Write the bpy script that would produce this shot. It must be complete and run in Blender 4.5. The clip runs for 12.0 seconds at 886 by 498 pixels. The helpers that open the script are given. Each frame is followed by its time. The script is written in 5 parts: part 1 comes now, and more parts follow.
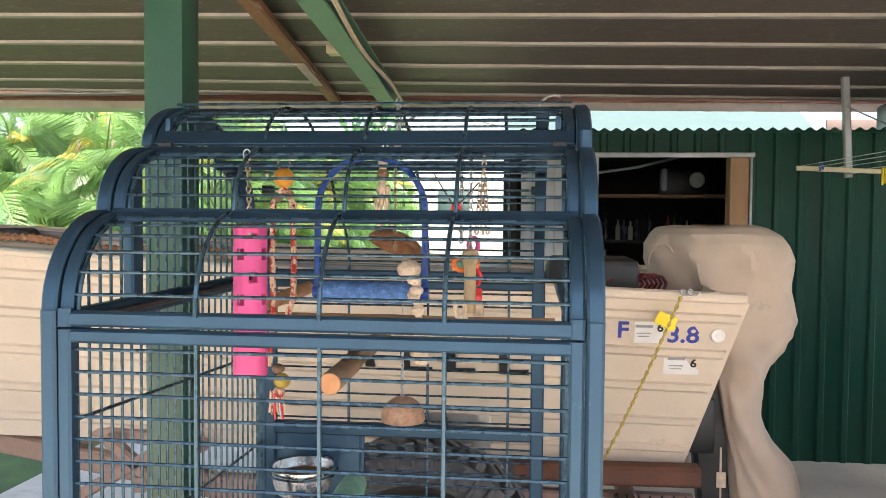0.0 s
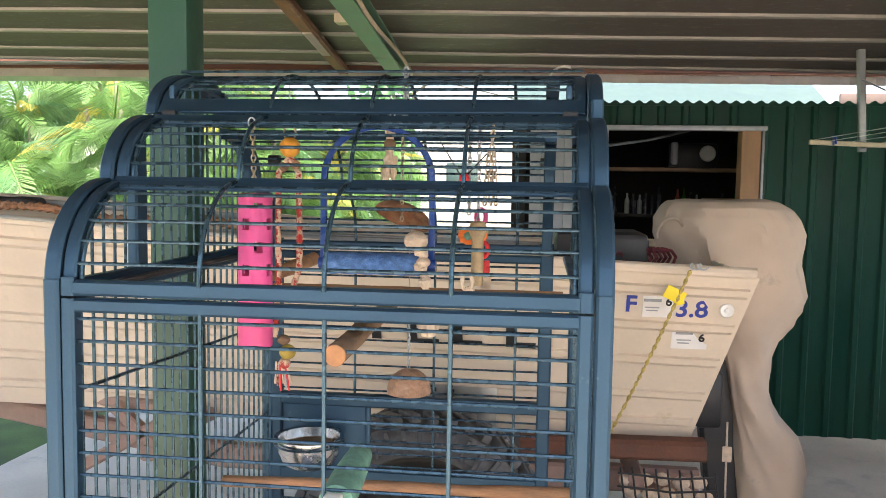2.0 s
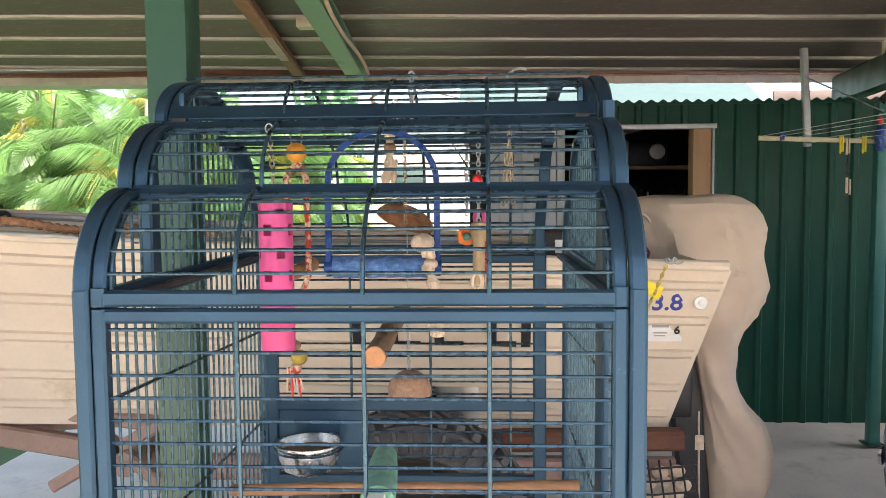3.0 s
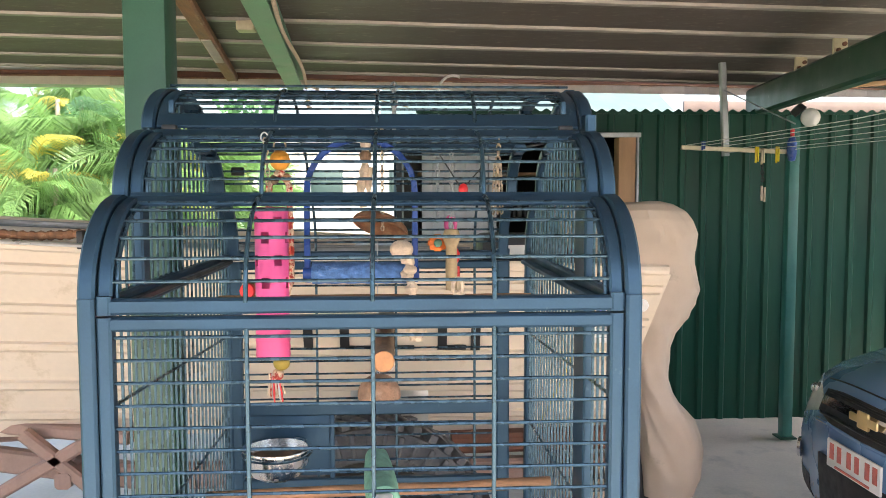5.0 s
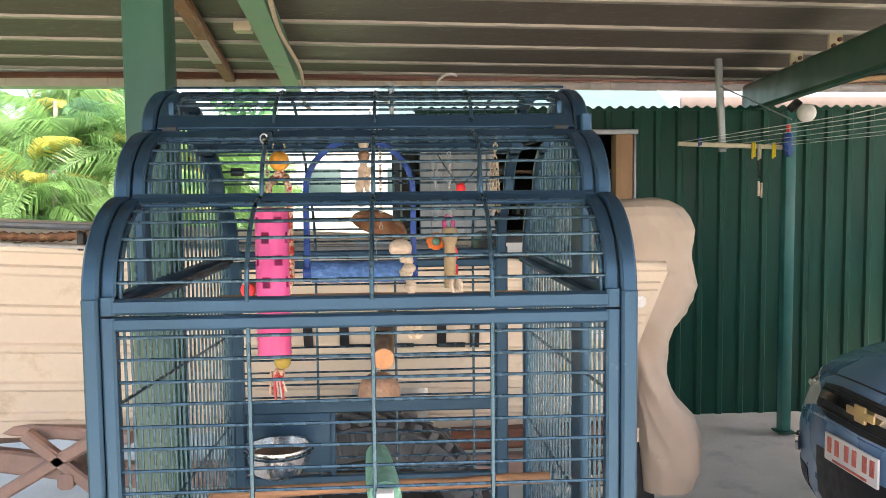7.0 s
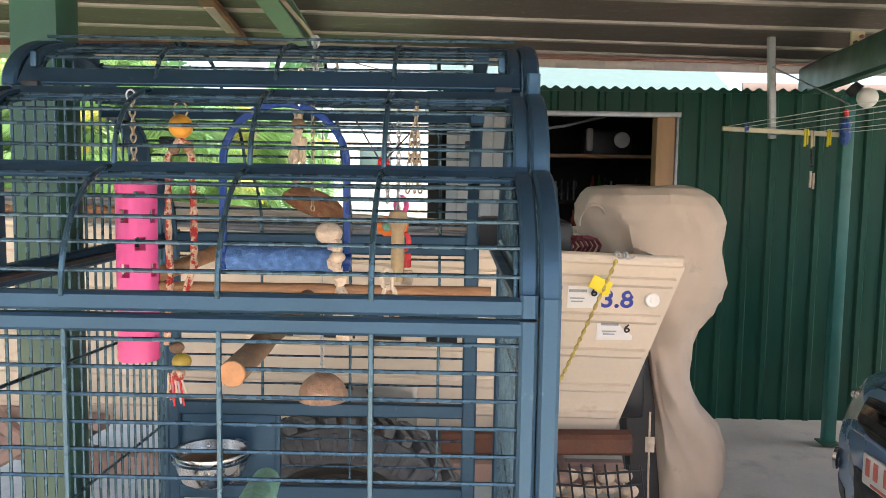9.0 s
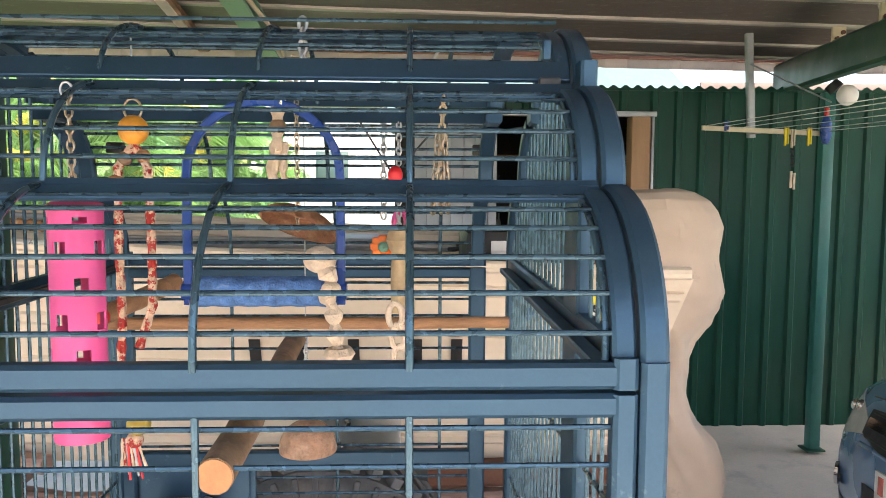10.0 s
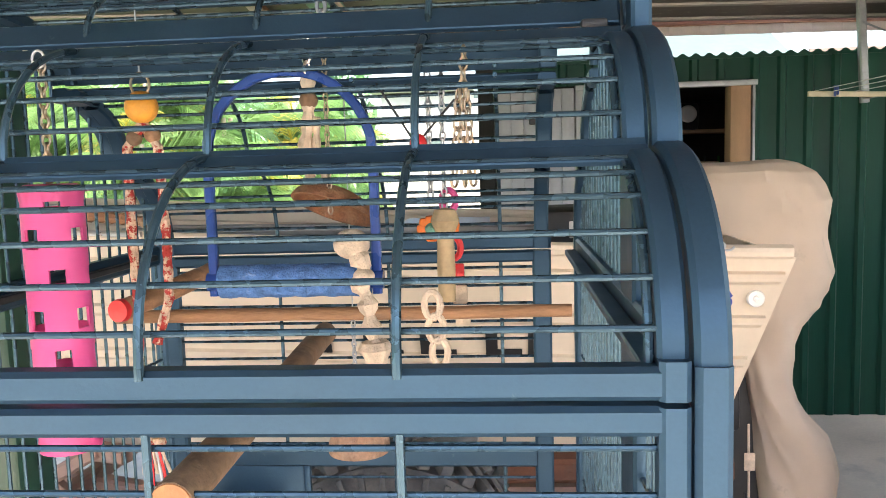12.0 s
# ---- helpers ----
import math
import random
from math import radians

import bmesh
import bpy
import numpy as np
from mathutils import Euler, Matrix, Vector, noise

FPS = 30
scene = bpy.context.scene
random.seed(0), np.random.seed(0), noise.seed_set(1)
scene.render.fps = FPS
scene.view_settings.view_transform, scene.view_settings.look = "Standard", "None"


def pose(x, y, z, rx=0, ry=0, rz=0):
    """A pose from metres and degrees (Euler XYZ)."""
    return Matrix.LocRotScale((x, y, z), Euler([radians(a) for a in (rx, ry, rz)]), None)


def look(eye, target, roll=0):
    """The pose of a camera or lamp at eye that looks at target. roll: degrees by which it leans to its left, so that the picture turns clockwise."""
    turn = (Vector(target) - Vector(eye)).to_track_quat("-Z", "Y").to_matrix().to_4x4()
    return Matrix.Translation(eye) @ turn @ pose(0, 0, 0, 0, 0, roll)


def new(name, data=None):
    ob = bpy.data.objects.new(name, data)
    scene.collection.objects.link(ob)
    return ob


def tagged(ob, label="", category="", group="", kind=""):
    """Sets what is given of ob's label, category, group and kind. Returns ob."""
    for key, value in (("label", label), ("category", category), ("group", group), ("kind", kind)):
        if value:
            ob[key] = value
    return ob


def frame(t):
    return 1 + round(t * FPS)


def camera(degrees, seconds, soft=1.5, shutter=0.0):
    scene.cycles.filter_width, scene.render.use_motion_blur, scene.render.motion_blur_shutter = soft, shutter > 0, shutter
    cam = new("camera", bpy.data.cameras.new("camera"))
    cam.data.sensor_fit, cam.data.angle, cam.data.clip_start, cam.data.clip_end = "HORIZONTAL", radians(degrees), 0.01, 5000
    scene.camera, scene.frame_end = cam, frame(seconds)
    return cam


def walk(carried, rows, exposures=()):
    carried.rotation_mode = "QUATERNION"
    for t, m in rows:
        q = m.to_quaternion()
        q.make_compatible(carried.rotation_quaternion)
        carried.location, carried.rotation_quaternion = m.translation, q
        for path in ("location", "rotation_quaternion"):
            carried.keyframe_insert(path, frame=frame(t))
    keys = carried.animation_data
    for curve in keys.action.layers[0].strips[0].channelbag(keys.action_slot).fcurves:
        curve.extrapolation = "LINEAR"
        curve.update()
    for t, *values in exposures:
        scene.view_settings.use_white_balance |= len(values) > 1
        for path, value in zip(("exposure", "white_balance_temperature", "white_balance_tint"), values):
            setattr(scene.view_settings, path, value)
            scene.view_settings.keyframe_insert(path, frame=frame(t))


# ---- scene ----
cam = camera(57.7, 12.0, soft=0.6)
PATH = [
    (0, (0.079, -0.075, 1.676), (-0.143, 1.911, 1.591), 0.5),
    (0.5, (0.085, -0.064, 1.668), (-0.134, 1.922, 1.578), -0.1),
    (1, (0.08, -0.06, 1.669), (-0.122, 1.922, 1.5), -0.0),
    (1.5, (0.074, -0.062, 1.678), (-0.133, 1.919, 1.507), 0.7),
    (2, (0.078, -0.056, 1.673), (-0.162, 1.923, 1.52), 0.9),
    (2.5, (0.075, -0.057, 1.662), (-0.147, 1.926, 1.516), 0.8),
    (3, (-0.05, -0.089, 1.67), (-0.15, 1.903, 1.525), -0.5),
    (3.2, (-0.115, -0.096, 1.668), (-0.146, 1.898, 1.521), -1.0),
    (5, (-0.183, -0.135, 1.68), (-0.072, 1.857, 1.543), -0.1),
    (5.5, (-0.178, -0.135, 1.681), (-0.062, 1.858, 1.556), -0.4),
    (6, (-0.181, -0.145, 1.686), (-0.065, 1.847, 1.56), -0.4),
    (6.5, (-0.182, -0.145, 1.682), (-0.066, 1.848, 1.551), -0.5),
    (7, (-0.183, -0.153, 1.682), (-0.069, 1.838, 1.54), -0.6),
    (7.2, (-0.185, -0.16, 1.69), (-0.072, 1.831, 1.537), -0.7),
    (8.8, (0.079, 0.057, 1.676), (0.034, 2.048, 1.493), 1.2),
    (9, (0.053, 0.111, 1.671), (0.026, 2.103, 1.488), 0.9),
    (9.5, (-0.035, 0.258, 1.679), (0.019, 2.249, 1.495), 0.3),
    (10, (-0.042, 0.373, 1.686), (0.041, 2.363, 1.507), 0.3),
    (10.5, (0.023, 0.472, 1.685), (0.048, 2.465, 1.517), 0.3),
    (11, (0.026, 0.492, 1.678), (0.001, 2.484, 1.504), -0.0),
    (11.5, (0.015, 0.497, 1.673), (-0.044, 2.487, 1.481), -1.1),
    (12, (0.034, 0.51, 1.667), (-0.127, 2.492, 1.454), -1.7),
]
walk(cam, [(t, look(eye, target, roll)) for t, eye, target, roll in PATH],
     exposures=((0, 2.22), (1, 2.14), (3, 2.18), (5, 2.38), (7, 2.38), (9, 2.24), (9.5, 2.40), (12, 2.54)))

# ---- world, sun ----
world = bpy.data.worlds.new("world")
scene.world = world
world.use_nodes = True
SUN_EL, SUN_AZ = 62.0, 140.0
wn = world.node_tree
sky = wn.nodes.new("ShaderNodeTexSky")
sky.sky_type = 'NISHITA'
sky.sun_disc = False
sky.sun_elevation, sky.sun_rotation = radians(SUN_EL), radians(SUN_AZ)
sky.dust_density, sky.air_density = 3.0, 1.0
wn.links.new(sky.outputs[0], wn.nodes["Background"].inputs[0])
wn.nodes["Background"].inputs[1].default_value = 0.15
sun = new("sun", bpy.data.lights.new("sun", 'SUN'))
sun.data.energy, sun.data.angle, sun.data.color = 4.0, radians(0.6), (1.0, 0.95, 0.87)
az, el = radians(SUN_AZ), radians(SUN_EL)
sun.matrix_world = look((10 * math.sin(az) * math.cos(el), 10 * math.cos(az) * math.cos(el), 10 * math.sin(el)), (0, 0, 0))
scene.view_settings.use_white_balance = True
scene.view_settings.white_balance_temperature, scene.view_settings.white_balance_tint = 7000, 13


# ---- materials ----
def mat(name, color, rough=0.5, metal=0.0, vary=0.15, scale=12.0, bump=0.1, fine=120.0, dirt=None, dirt_amount=0.0, dirt_scale=5.0,
        coat=0.0, spread=0.0, stretch=(1, 1, 1), trans=0.0, dirt_full=0.74):
    """A painted, metal, wood or plastic surface: two scales of colour variation, optional stains, and fine relief."""
    m = bpy.data.materials.new(name)
    m.use_nodes = True
    nt = m.node_tree
    b = nt.nodes["Principled BSDF"]
    tc = nt.nodes.new("ShaderNodeTexCoord")
    mp = nt.nodes.new("ShaderNodeMapping")
    mp.inputs["Scale"].default_value = stretch
    nt.links.new(tc.outputs["Object"], mp.inputs[0])
    n1 = nt.nodes.new("ShaderNodeTexNoise")
    n1.inputs["Scale"].default_value, n1.inputs["Detail"].default_value = scale, 6
    n2 = nt.nodes.new("ShaderNodeTexNoise")
    n2.inputs["Scale"].default_value, n2.inputs["Detail"].default_value = fine, 3
    for n in (n1, n2):
        nt.links.new(mp.outputs[0], n.inputs["Vector"])
    add = nt.nodes.new("ShaderNodeMath")
    add.operation = 'MULTIPLY_ADD'
    nt.links.new(n2.outputs["Fac"], add.inputs[0])
    add.inputs[1].default_value = 0.35
    nt.links.new(n1.outputs["Fac"], add.inputs[2])
    ramp = nt.nodes.new("ShaderNodeMapRange")
    ramp.inputs["From Min"].default_value, ramp.inputs["From Max"].default_value = 0.4, 0.95
    ramp.inputs["To Min"].default_value, ramp.inputs["To Max"].default_value = 1 - vary, 1 + vary
    nt.links.new(add.outputs[0], ramp.inputs["Value"])
    last = ramp.outputs[0]
    if spread:
        oi = nt.nodes.new("ShaderNodeObjectInfo")
        sp = nt.nodes.new("ShaderNodeMapRange")
        sp.inputs["To Min"].default_value, sp.inputs["To Max"].default_value = 1 - spread, 1 + spread
        nt.links.new(oi.outputs["Random"], sp.inputs["Value"])
        mu = nt.nodes.new("ShaderNodeMath")
        mu.operation = 'MULTIPLY'
        nt.links.new(last, mu.inputs[0])
        nt.links.new(sp.outputs[0], mu.inputs[1])
        last = mu.outputs[0]
    mix = nt.nodes.new("ShaderNodeMix")
    mix.data_type, mix.blend_type = 'RGBA', 'MULTIPLY'
    mix.inputs["Factor"].default_value = 1.0
    mix.inputs["A"].default_value = (*color, 1)
    nt.links.new(last, mix.inputs["B"])
    out = mix.outputs["Result"]
    if dirt:
        dn = nt.nodes.new("ShaderNodeTexNoise")
        dn.inputs["Scale"].default_value, dn.inputs["Detail"].default_value, dn.inputs["Roughness"].default_value = dirt_scale, 8, 0.7
        nt.links.new(mp.outputs[0], dn.inputs["Vector"])
        dr = nt.nodes.new("ShaderNodeMapRange")
        dr.inputs["From Min"].default_value, dr.inputs["From Max"].default_value = 0.66 - 0.3 * dirt_amount, dirt_full
        nt.links.new(dn.outputs["Fac"], dr.inputs["Value"])
        dm = nt.nodes.new("ShaderNodeMix")
        dm.data_type = 'RGBA'
        nt.links.new(dr.outputs[0], dm.inputs["Factor"])
        nt.links.new(out, dm.inputs["A"])
        dm.inputs["B"].default_value = (*dirt, 1)
        out = dm.outputs["Result"]
    nt.links.new(out, b.inputs["Base Color"])
    b.inputs["Metallic"].default_value = metal
    rr = nt.nodes.new("ShaderNodeMapRange")
    rr.inputs["From Min"].default_value, rr.inputs["From Max"].default_value = 0.3, 0.7
    rr.inputs["To Min"].default_value, rr.inputs["To Max"].default_value = max(0.03, rough - 0.1), min(1, rough + 0.1)
    nt.links.new(n1.outputs["Fac"], rr.inputs["Value"])
    nt.links.new(rr.outputs[0], b.inputs["Roughness"])
    b.inputs["Coat Weight"].default_value = coat
    if bump:
        bp = nt.nodes.new("ShaderNodeBump")
        bp.inputs["Strength"].default_value, bp.inputs["Distance"].default_value = bump, 0.01
        nt.links.new(add.outputs[0], bp.inputs["Height"])
        nt.links.new(bp.outputs[0], b.inputs["Normal"])
    if trans:
        tr = nt.nodes.new("ShaderNodeBsdfTranslucent")
        nt.links.new(out, tr.inputs[0])
        ms = nt.nodes.new("ShaderNodeMixShader")
        ms.inputs[0].default_value = trans
        nt.links.new(b.outputs[0], ms.inputs[1])
        nt.links.new(tr.outputs[0], ms.inputs[2])
        nt.links.new(ms.outputs[0], nt.nodes["Material Output"].inputs["Surface"])
    return m


M_CAGE = mat("blue_hammered_paint", (0.028, 0.071, 0.119), 0.45, 0.6, 0.16, 9, 0.05, 260, dirt=(0.085, 0.145, 0.19), dirt_amount=0.04, dirt_scale=24)
M_BAR = mat("blue_wire_paint", (0.040, 0.086, 0.122), 0.28, 0.6, 0.2, 40, 0.05, 300)
M_GREEN = mat("green_gloss_paint", (0.019, 0.070, 0.043), 0.38, 0.0, 0.18, 6, 0.06, 200, dirt=(0.45, 0.47, 0.42), dirt_amount=0.02, dirt_scale=22)
M_BEAM = mat("faded_green_paint", (0.12, 0.26, 0.17), 0.5, 0.0, 0.25, 6, 0.06, 150, dirt=(0.06, 0.15, 0.10), dirt_amount=0.3, dirt_scale=5)
M_WALL = mat("green_steel_sheet", (0.005, 0.056, 0.036), 0.42, 0.0, 0.25, 3, 0.03, 60, dirt=(0.016, 0.075, 0.055), dirt_amount=0.2, dirt_scale=3, stretch=(4, 2, 0.3))
M_WALL.node_tree.nodes["Principled BSDF"].inputs["Specular IOR Level"].default_value = 0.25
M_ROOF = mat("weathered_roof_sheet", (0.100, 0.082, 0.070), 0.6, 0.1, 0.3, 7, 0.12, 60, dirt=(0.24, 0.205, 0.17), dirt_amount=0.35, dirt_scale=22, stretch=(0.6, 1.6, 1))
M_RIB_NEAR = mat("pale_rib_near_side", (0.33, 0.30, 0.26), 0.5, 0.2, 0.2, 8, 0.06, 90)
M_RUST = mat("rusty_timber", (0.12, 0.045, 0.026), 0.75, 0.0, 0.4, 9, 0.3, 120, dirt=(0.09, 0.05, 0.035), dirt_amount=0.4, dirt_scale=14)
M_TIMBER = mat("stained_rafter_timber", (0.24, 0.115, 0.06), 0.7, 0.0, 0.4, 10, 0.3, 90, dirt=(0.5, 0.36, 0.24), dirt_amount=0.3, dirt_scale=6, stretch=(3, 0.5, 3))
M_PALE = mat("pale_fascia_sheet", (0.74, 0.66, 0.60), 0.6, 0.0, 0.12, 10, 0.05, 90, trans=0.5)
M_FLOOR = mat("stained_concrete", (0.68, 0.605, 0.52), 0.7, 0.0, 0.16, 2.2, 0.2, 60, dirt=(0.40, 0.37, 0.34), dirt_amount=0.35, dirt_scale=1.5)
M_HULL = mat("beige_hull_paint", (0.66, 0.55, 0.435), 0.42, 0.0, 0.08, 4, 0.04, 60, dirt=(0.48, 0.37, 0.24), dirt_amount=0.2, dirt_scale=4)
M_CANVAS = mat("beige_canvas", (0.56, 0.445, 0.35), 0.9, 0.0, 0.10, 6, 0.25, 500, dirt=(0.40, 0.33, 0.26), dirt_amount=0.15, dirt_scale=5)
M_BLACK = mat("black_plastic", (0.018, 0.018, 0.02), 0.45, 0.0, 0.3, 20, 0.1, 150)
M_ALU = mat("aluminium", (0.62, 0.62, 0.60), 0.35, 0.9, 0.12, 15, 0.05, 200)
M_GALV = mat("galvanised_steel", (0.42, 0.43, 0.45), 0.45, 0.7, 0.18, 20, 0.05, 100)
M_STEEL = mat("stainless_steel", (0.85, 0.83, 0.80), 0.24, 1.0, 0.06, 20, 0.02, 100)
M_CHAIN = mat("worn_brass_chain", (0.42, 0.33, 0.24), 0.35, 0.9, 0.25, 40, 0.05, 200)
M_PINK = mat("pink_plastic", (0.80, 0.10, 0.32), 0.42, 0.0, 0.08, 15, 0.03, 150, trans=0.12)
M_BLUEP = mat("blue_plastic", (0.015, 0.06, 0.27), 0.3, 0.0, 0.15, 20, 0.03, 150)
M_BLUESTONE = mat("blue_grit_perch", (0.085, 0.20, 0.46), 0.9, 0.0, 0.45, 60, 0.6, 320, dirt=(0.25, 0.36, 0.55), dirt_amount=0.3, dirt_scale=60)
M_GREENSTONE = mat("mint_grit_perch", (0.19, 0.40, 0.30), 0.92, 0.0, 0.25, 50, 0.7, 300)
M_WOOD = mat("perch_wood", (0.36, 0.19, 0.10), 0.75, 0.0, 0.4, 14, 0.35, 160, dirt=(0.20, 0.13, 0.09), dirt_amount=0.4, dirt_scale=12, stretch=(0.6, 3, 3))
M_BRANCH = mat("brown_branch_bark", (0.21, 0.13, 0.08), 0.85, 0.0, 0.45, 22, 0.5, 160, dirt=(0.33, 0.22, 0.13), dirt_amount=0.4, dirt_scale=18)
M_CUT = mat("cut_wood_end", (0.36, 0.17, 0.075), 0.8, 0.0, 0.2, 60, 0.2, 200)
M_COCO = mat("coconut_shell", (0.27, 0.115, 0.055), 0.75, 0.0, 0.4, 45, 0.6, 250, dirt=(0.42, 0.24, 0.13), dirt_amount=0.5, dirt_scale=30)
M_ROPE = mat("cream_cotton_rope", (0.68, 0.54, 0.41), 0.95, 0.0, 0.2, 60, 0.6, 400)
M_REDROPE = mat("red_fleck_rope", (0.58, 0.40, 0.29), 0.95, 0.0, 0.4, 90, 0.6, 300, dirt=(0.36, 0.03, 0.025), dirt_amount=0.6, dirt_scale=60, dirt_full=0.52)
M_ORANGE = mat("orange_plastic", (0.85, 0.20, 0.03), 0.4, 0.0, 0.15, 25, 0.05, 150)
M_YELLOW = mat("amber_ball", (0.80, 0.36, 0.05), 0.5, 0.0, 0.2, 40, 0.15, 200)
M_OLIVE = mat("olive_wood_bead", (0.42, 0.30, 0.05), 0.5, 0.0, 0.25, 40, 0.1, 200)
M_RED = mat("red_plastic", (0.70, 0.025, 0.03), 0.35, 0.0, 0.1, 25, 0.03, 150)
M_WHITE = mat("off_white_label", (0.80, 0.77, 0.74), 0.55, 0.0, 0.04, 20, 0.02, 150)
M_NAVY = mat("navy_lettering", (0.035, 0.055, 0.30), 0.5, 0.0, 0.1, 20, 0.02, 150)
M_CAR = mat("blue_car_paint", (0.19, 0.335, 0.54), 0.28, 0.2, 0.02, 1.2, 0.0, 400, coat=0.8)
M_GLASS = mat("clear_lens", (0.80, 0.78, 0.74), 0.15, 0.1, 0.1, 20, 0.02, 100, coat=0.8)
M_CHROME = mat("chrome", (0.75, 0.75, 0.76), 0.1, 1.0, 0.05, 10, 0.0, 100)
M_GOLD = mat("gold_badge", (0.70, 0.50, 0.24), 0.38, 0.5, 0.1, 20, 0.02, 100)
M_RUBBER = mat("grey_rubber", (0.10, 0.10, 0.105), 0.8, 0.0, 0.3, 30, 0.2, 150, dirt=(0.19, 0.175, 0.165), dirt_amount=0.4, dirt_scale=12)
M_YTAG = mat("yellow_tag", (0.85, 0.66, 0.02), 0.45, 0.0, 0.08, 20, 0.02, 150)
# near-black base for the store walls, ceiling and lower shelves, and the tyre rim
M_DARK = mat("near_black_matt", (0.03, 0.026, 0.022), 0.8, 0.0, 0.3, 4, 0.05, 60)
M_TAN = mat("tan_door_jamb", (0.45, 0.27, 0.15), 0.65, 0.0, 0.15, 6, 0.08, 120, stretch=(3, 3, 0.4))
M_GREY = mat("grey_painted_sheet", (0.50, 0.50, 0.52), 0.5, 0.0, 0.1, 4, 0.03, 60)
M_RENDER = mat("cream_rendered_wall", (0.70, 0.66, 0.60), 0.8, 0.0, 0.08, 3, 0.1, 120)
M_TEAL = mat("teal_roof_sheet", (0.055, 0.092, 0.085), 0.5, 0.0, 0.1, 3, 0.03, 60)
M_GRASS = mat("lawn", (0.065, 0.112, 0.034), 0.9, 0.0, 0.45, 3, 0.5, 60, dirt=(0.13, 0.13, 0.06), dirt_amount=0.3, dirt_scale=1.5)
M_LEAF = mat("palm_leaf", (0.165, 0.30, 0.10), 0.36, 0.0, 0.35, 3, 0.05, 40, spread=0.35, trans=0.5)
M_LEAFY = mat("yellowing_palm_leaf", (0.50, 0.45, 0.10), 0.5, 0.0, 0.3, 4, 0.05, 40, spread=0.2, trans=0.5)
M_LEAFD = mat("dark_palm_leaf", (0.13, 0.28, 0.12), 0.35, 0.0, 0.3, 3, 0.05, 40, spread=0.3, trans=0.35)
M_TRUNK = mat("palm_trunk", (0.30, 0.25, 0.19), 0.85, 0.0, 0.3, 8, 0.4, 60)
M_PRIMER = mat("brown_trailer_paint", (0.33, 0.21, 0.17), 0.6, 0.1, 0.2, 8, 0.1, 90, dirt=(0.18, 0.11, 0.08), dirt_amount=0.3, dirt_scale=8)
M_LINE = mat("clothes_line_cord", (0.80, 0.78, 0.74), 0.6, 0.0, 0.1, 20, 0.0, 90)
M_CREAMBAR = mat("cream_steel_arm", (0.60, 0.52, 0.36), 0.5, 0.2, 0.15, 15, 0.05, 90)


# ---- mesh helpers ----
def add_box(bm, c, s, bevel=0.0, m=None):
    """A box with centre c and size s, bevelled, then moved by the matrix m."""
    r = bmesh.ops.create_cube(bm, size=1.0, matrix=Matrix.Translation(c) @ Matrix.Diagonal((*s, 1)))
    vs = r["verts"]
    if bevel:
        es = list({e for v in vs for e in v.link_edges})
        g = bmesh.ops.bevel(bm, geom=es, offset=bevel, segments=2, affect='EDGES', profile=0.5)
        vs = list({v for f in g["faces"] for v in f.verts} | {v for v in vs if v.is_valid})
    if m is not None:
        bmesh.ops.transform(bm, matrix=m, verts=[v for v in vs if v.is_valid])
    return vs


def add_tube(bm, pts, r, sides=8, closed=False):
    """A round bar along pts; r is one radius or one for each point."""
    pts = [Vector(p) for p in pts]
    n = len(pts)
    rs = r if isinstance(r, (list, tuple)) else [r] * n
    rings, up = [], None
    for i, p in enumerate(pts):
        a = pts[(i - 1) % n] if closed else pts[max(i - 1, 0)]
        b = pts[(i + 1) % n] if closed else pts[min(i + 1, n - 1)]
        d = (b - a).normalized()
        if up is None:
            up = Vector((0, 0, 1)) if abs(d.z) < 0.9 else Vector((1, 0, 0))
        s = d.cross(up)
        s = s.normalized() if s.length > 1e-6 else d.orthogonal().normalized()
        up = s.cross(d).normalized()
        rings.append([bm.verts.new(p + (s * math.cos(t) + up * math.sin(t)) * rs[i]) for t in (2 * math.pi * k / sides for k in range(sides))])
    for i in range(n if closed else n - 1):
        A, B = rings[i], rings[(i + 1) % n]
        for k in range(sides):
            f = bm.faces.new((A[k], A[(k + 1) % sides], B[(k + 1) % sides], B[k]))
            f.smooth = True
    if not closed:
        bm.faces.new(rings[0])
        bm.faces.new(rings[-1][::-1])
    return [v for ring in rings for v in ring]


def add_bar(bm, pts, w, d, flat=(0, 0, 1)):
    """A rectangular tube along pts, w wide across the direction flat x way and d thick along flat."""
    pts = [Vector(p) for p in pts]
    rings = []
    for i, p in enumerate(pts):
        way = (pts[min(i + 1, len(pts) - 1)] - pts[max(i - 1, 0)]).normalized()
        n = Vector(flat)
        n = (n - way * n.dot(way)).normalized()
        s = way.cross(n)
        c = min(w, d) * 0.18
        prof = ((w / 2 - c, -d / 2), (w / 2, -d / 2 + c), (w / 2, d / 2 - c), (w / 2 - c, d / 2), (-w / 2 + c, d / 2), (-w / 2, d / 2 - c), (-w / 2, -d / 2 + c), (-w / 2 + c, -d / 2))
        rings.append([bm.verts.new(p + s * a + n * b) for a, b in prof])
    for A, B in zip(rings, rings[1:]):
        for k in range(8):
            bm.faces.new((A[k], A[(k + 1) % 8], B[(k + 1) % 8], B[k])).smooth = True
    bm.faces.new(rings[0])
    bm.faces.new(rings[-1][::-1])


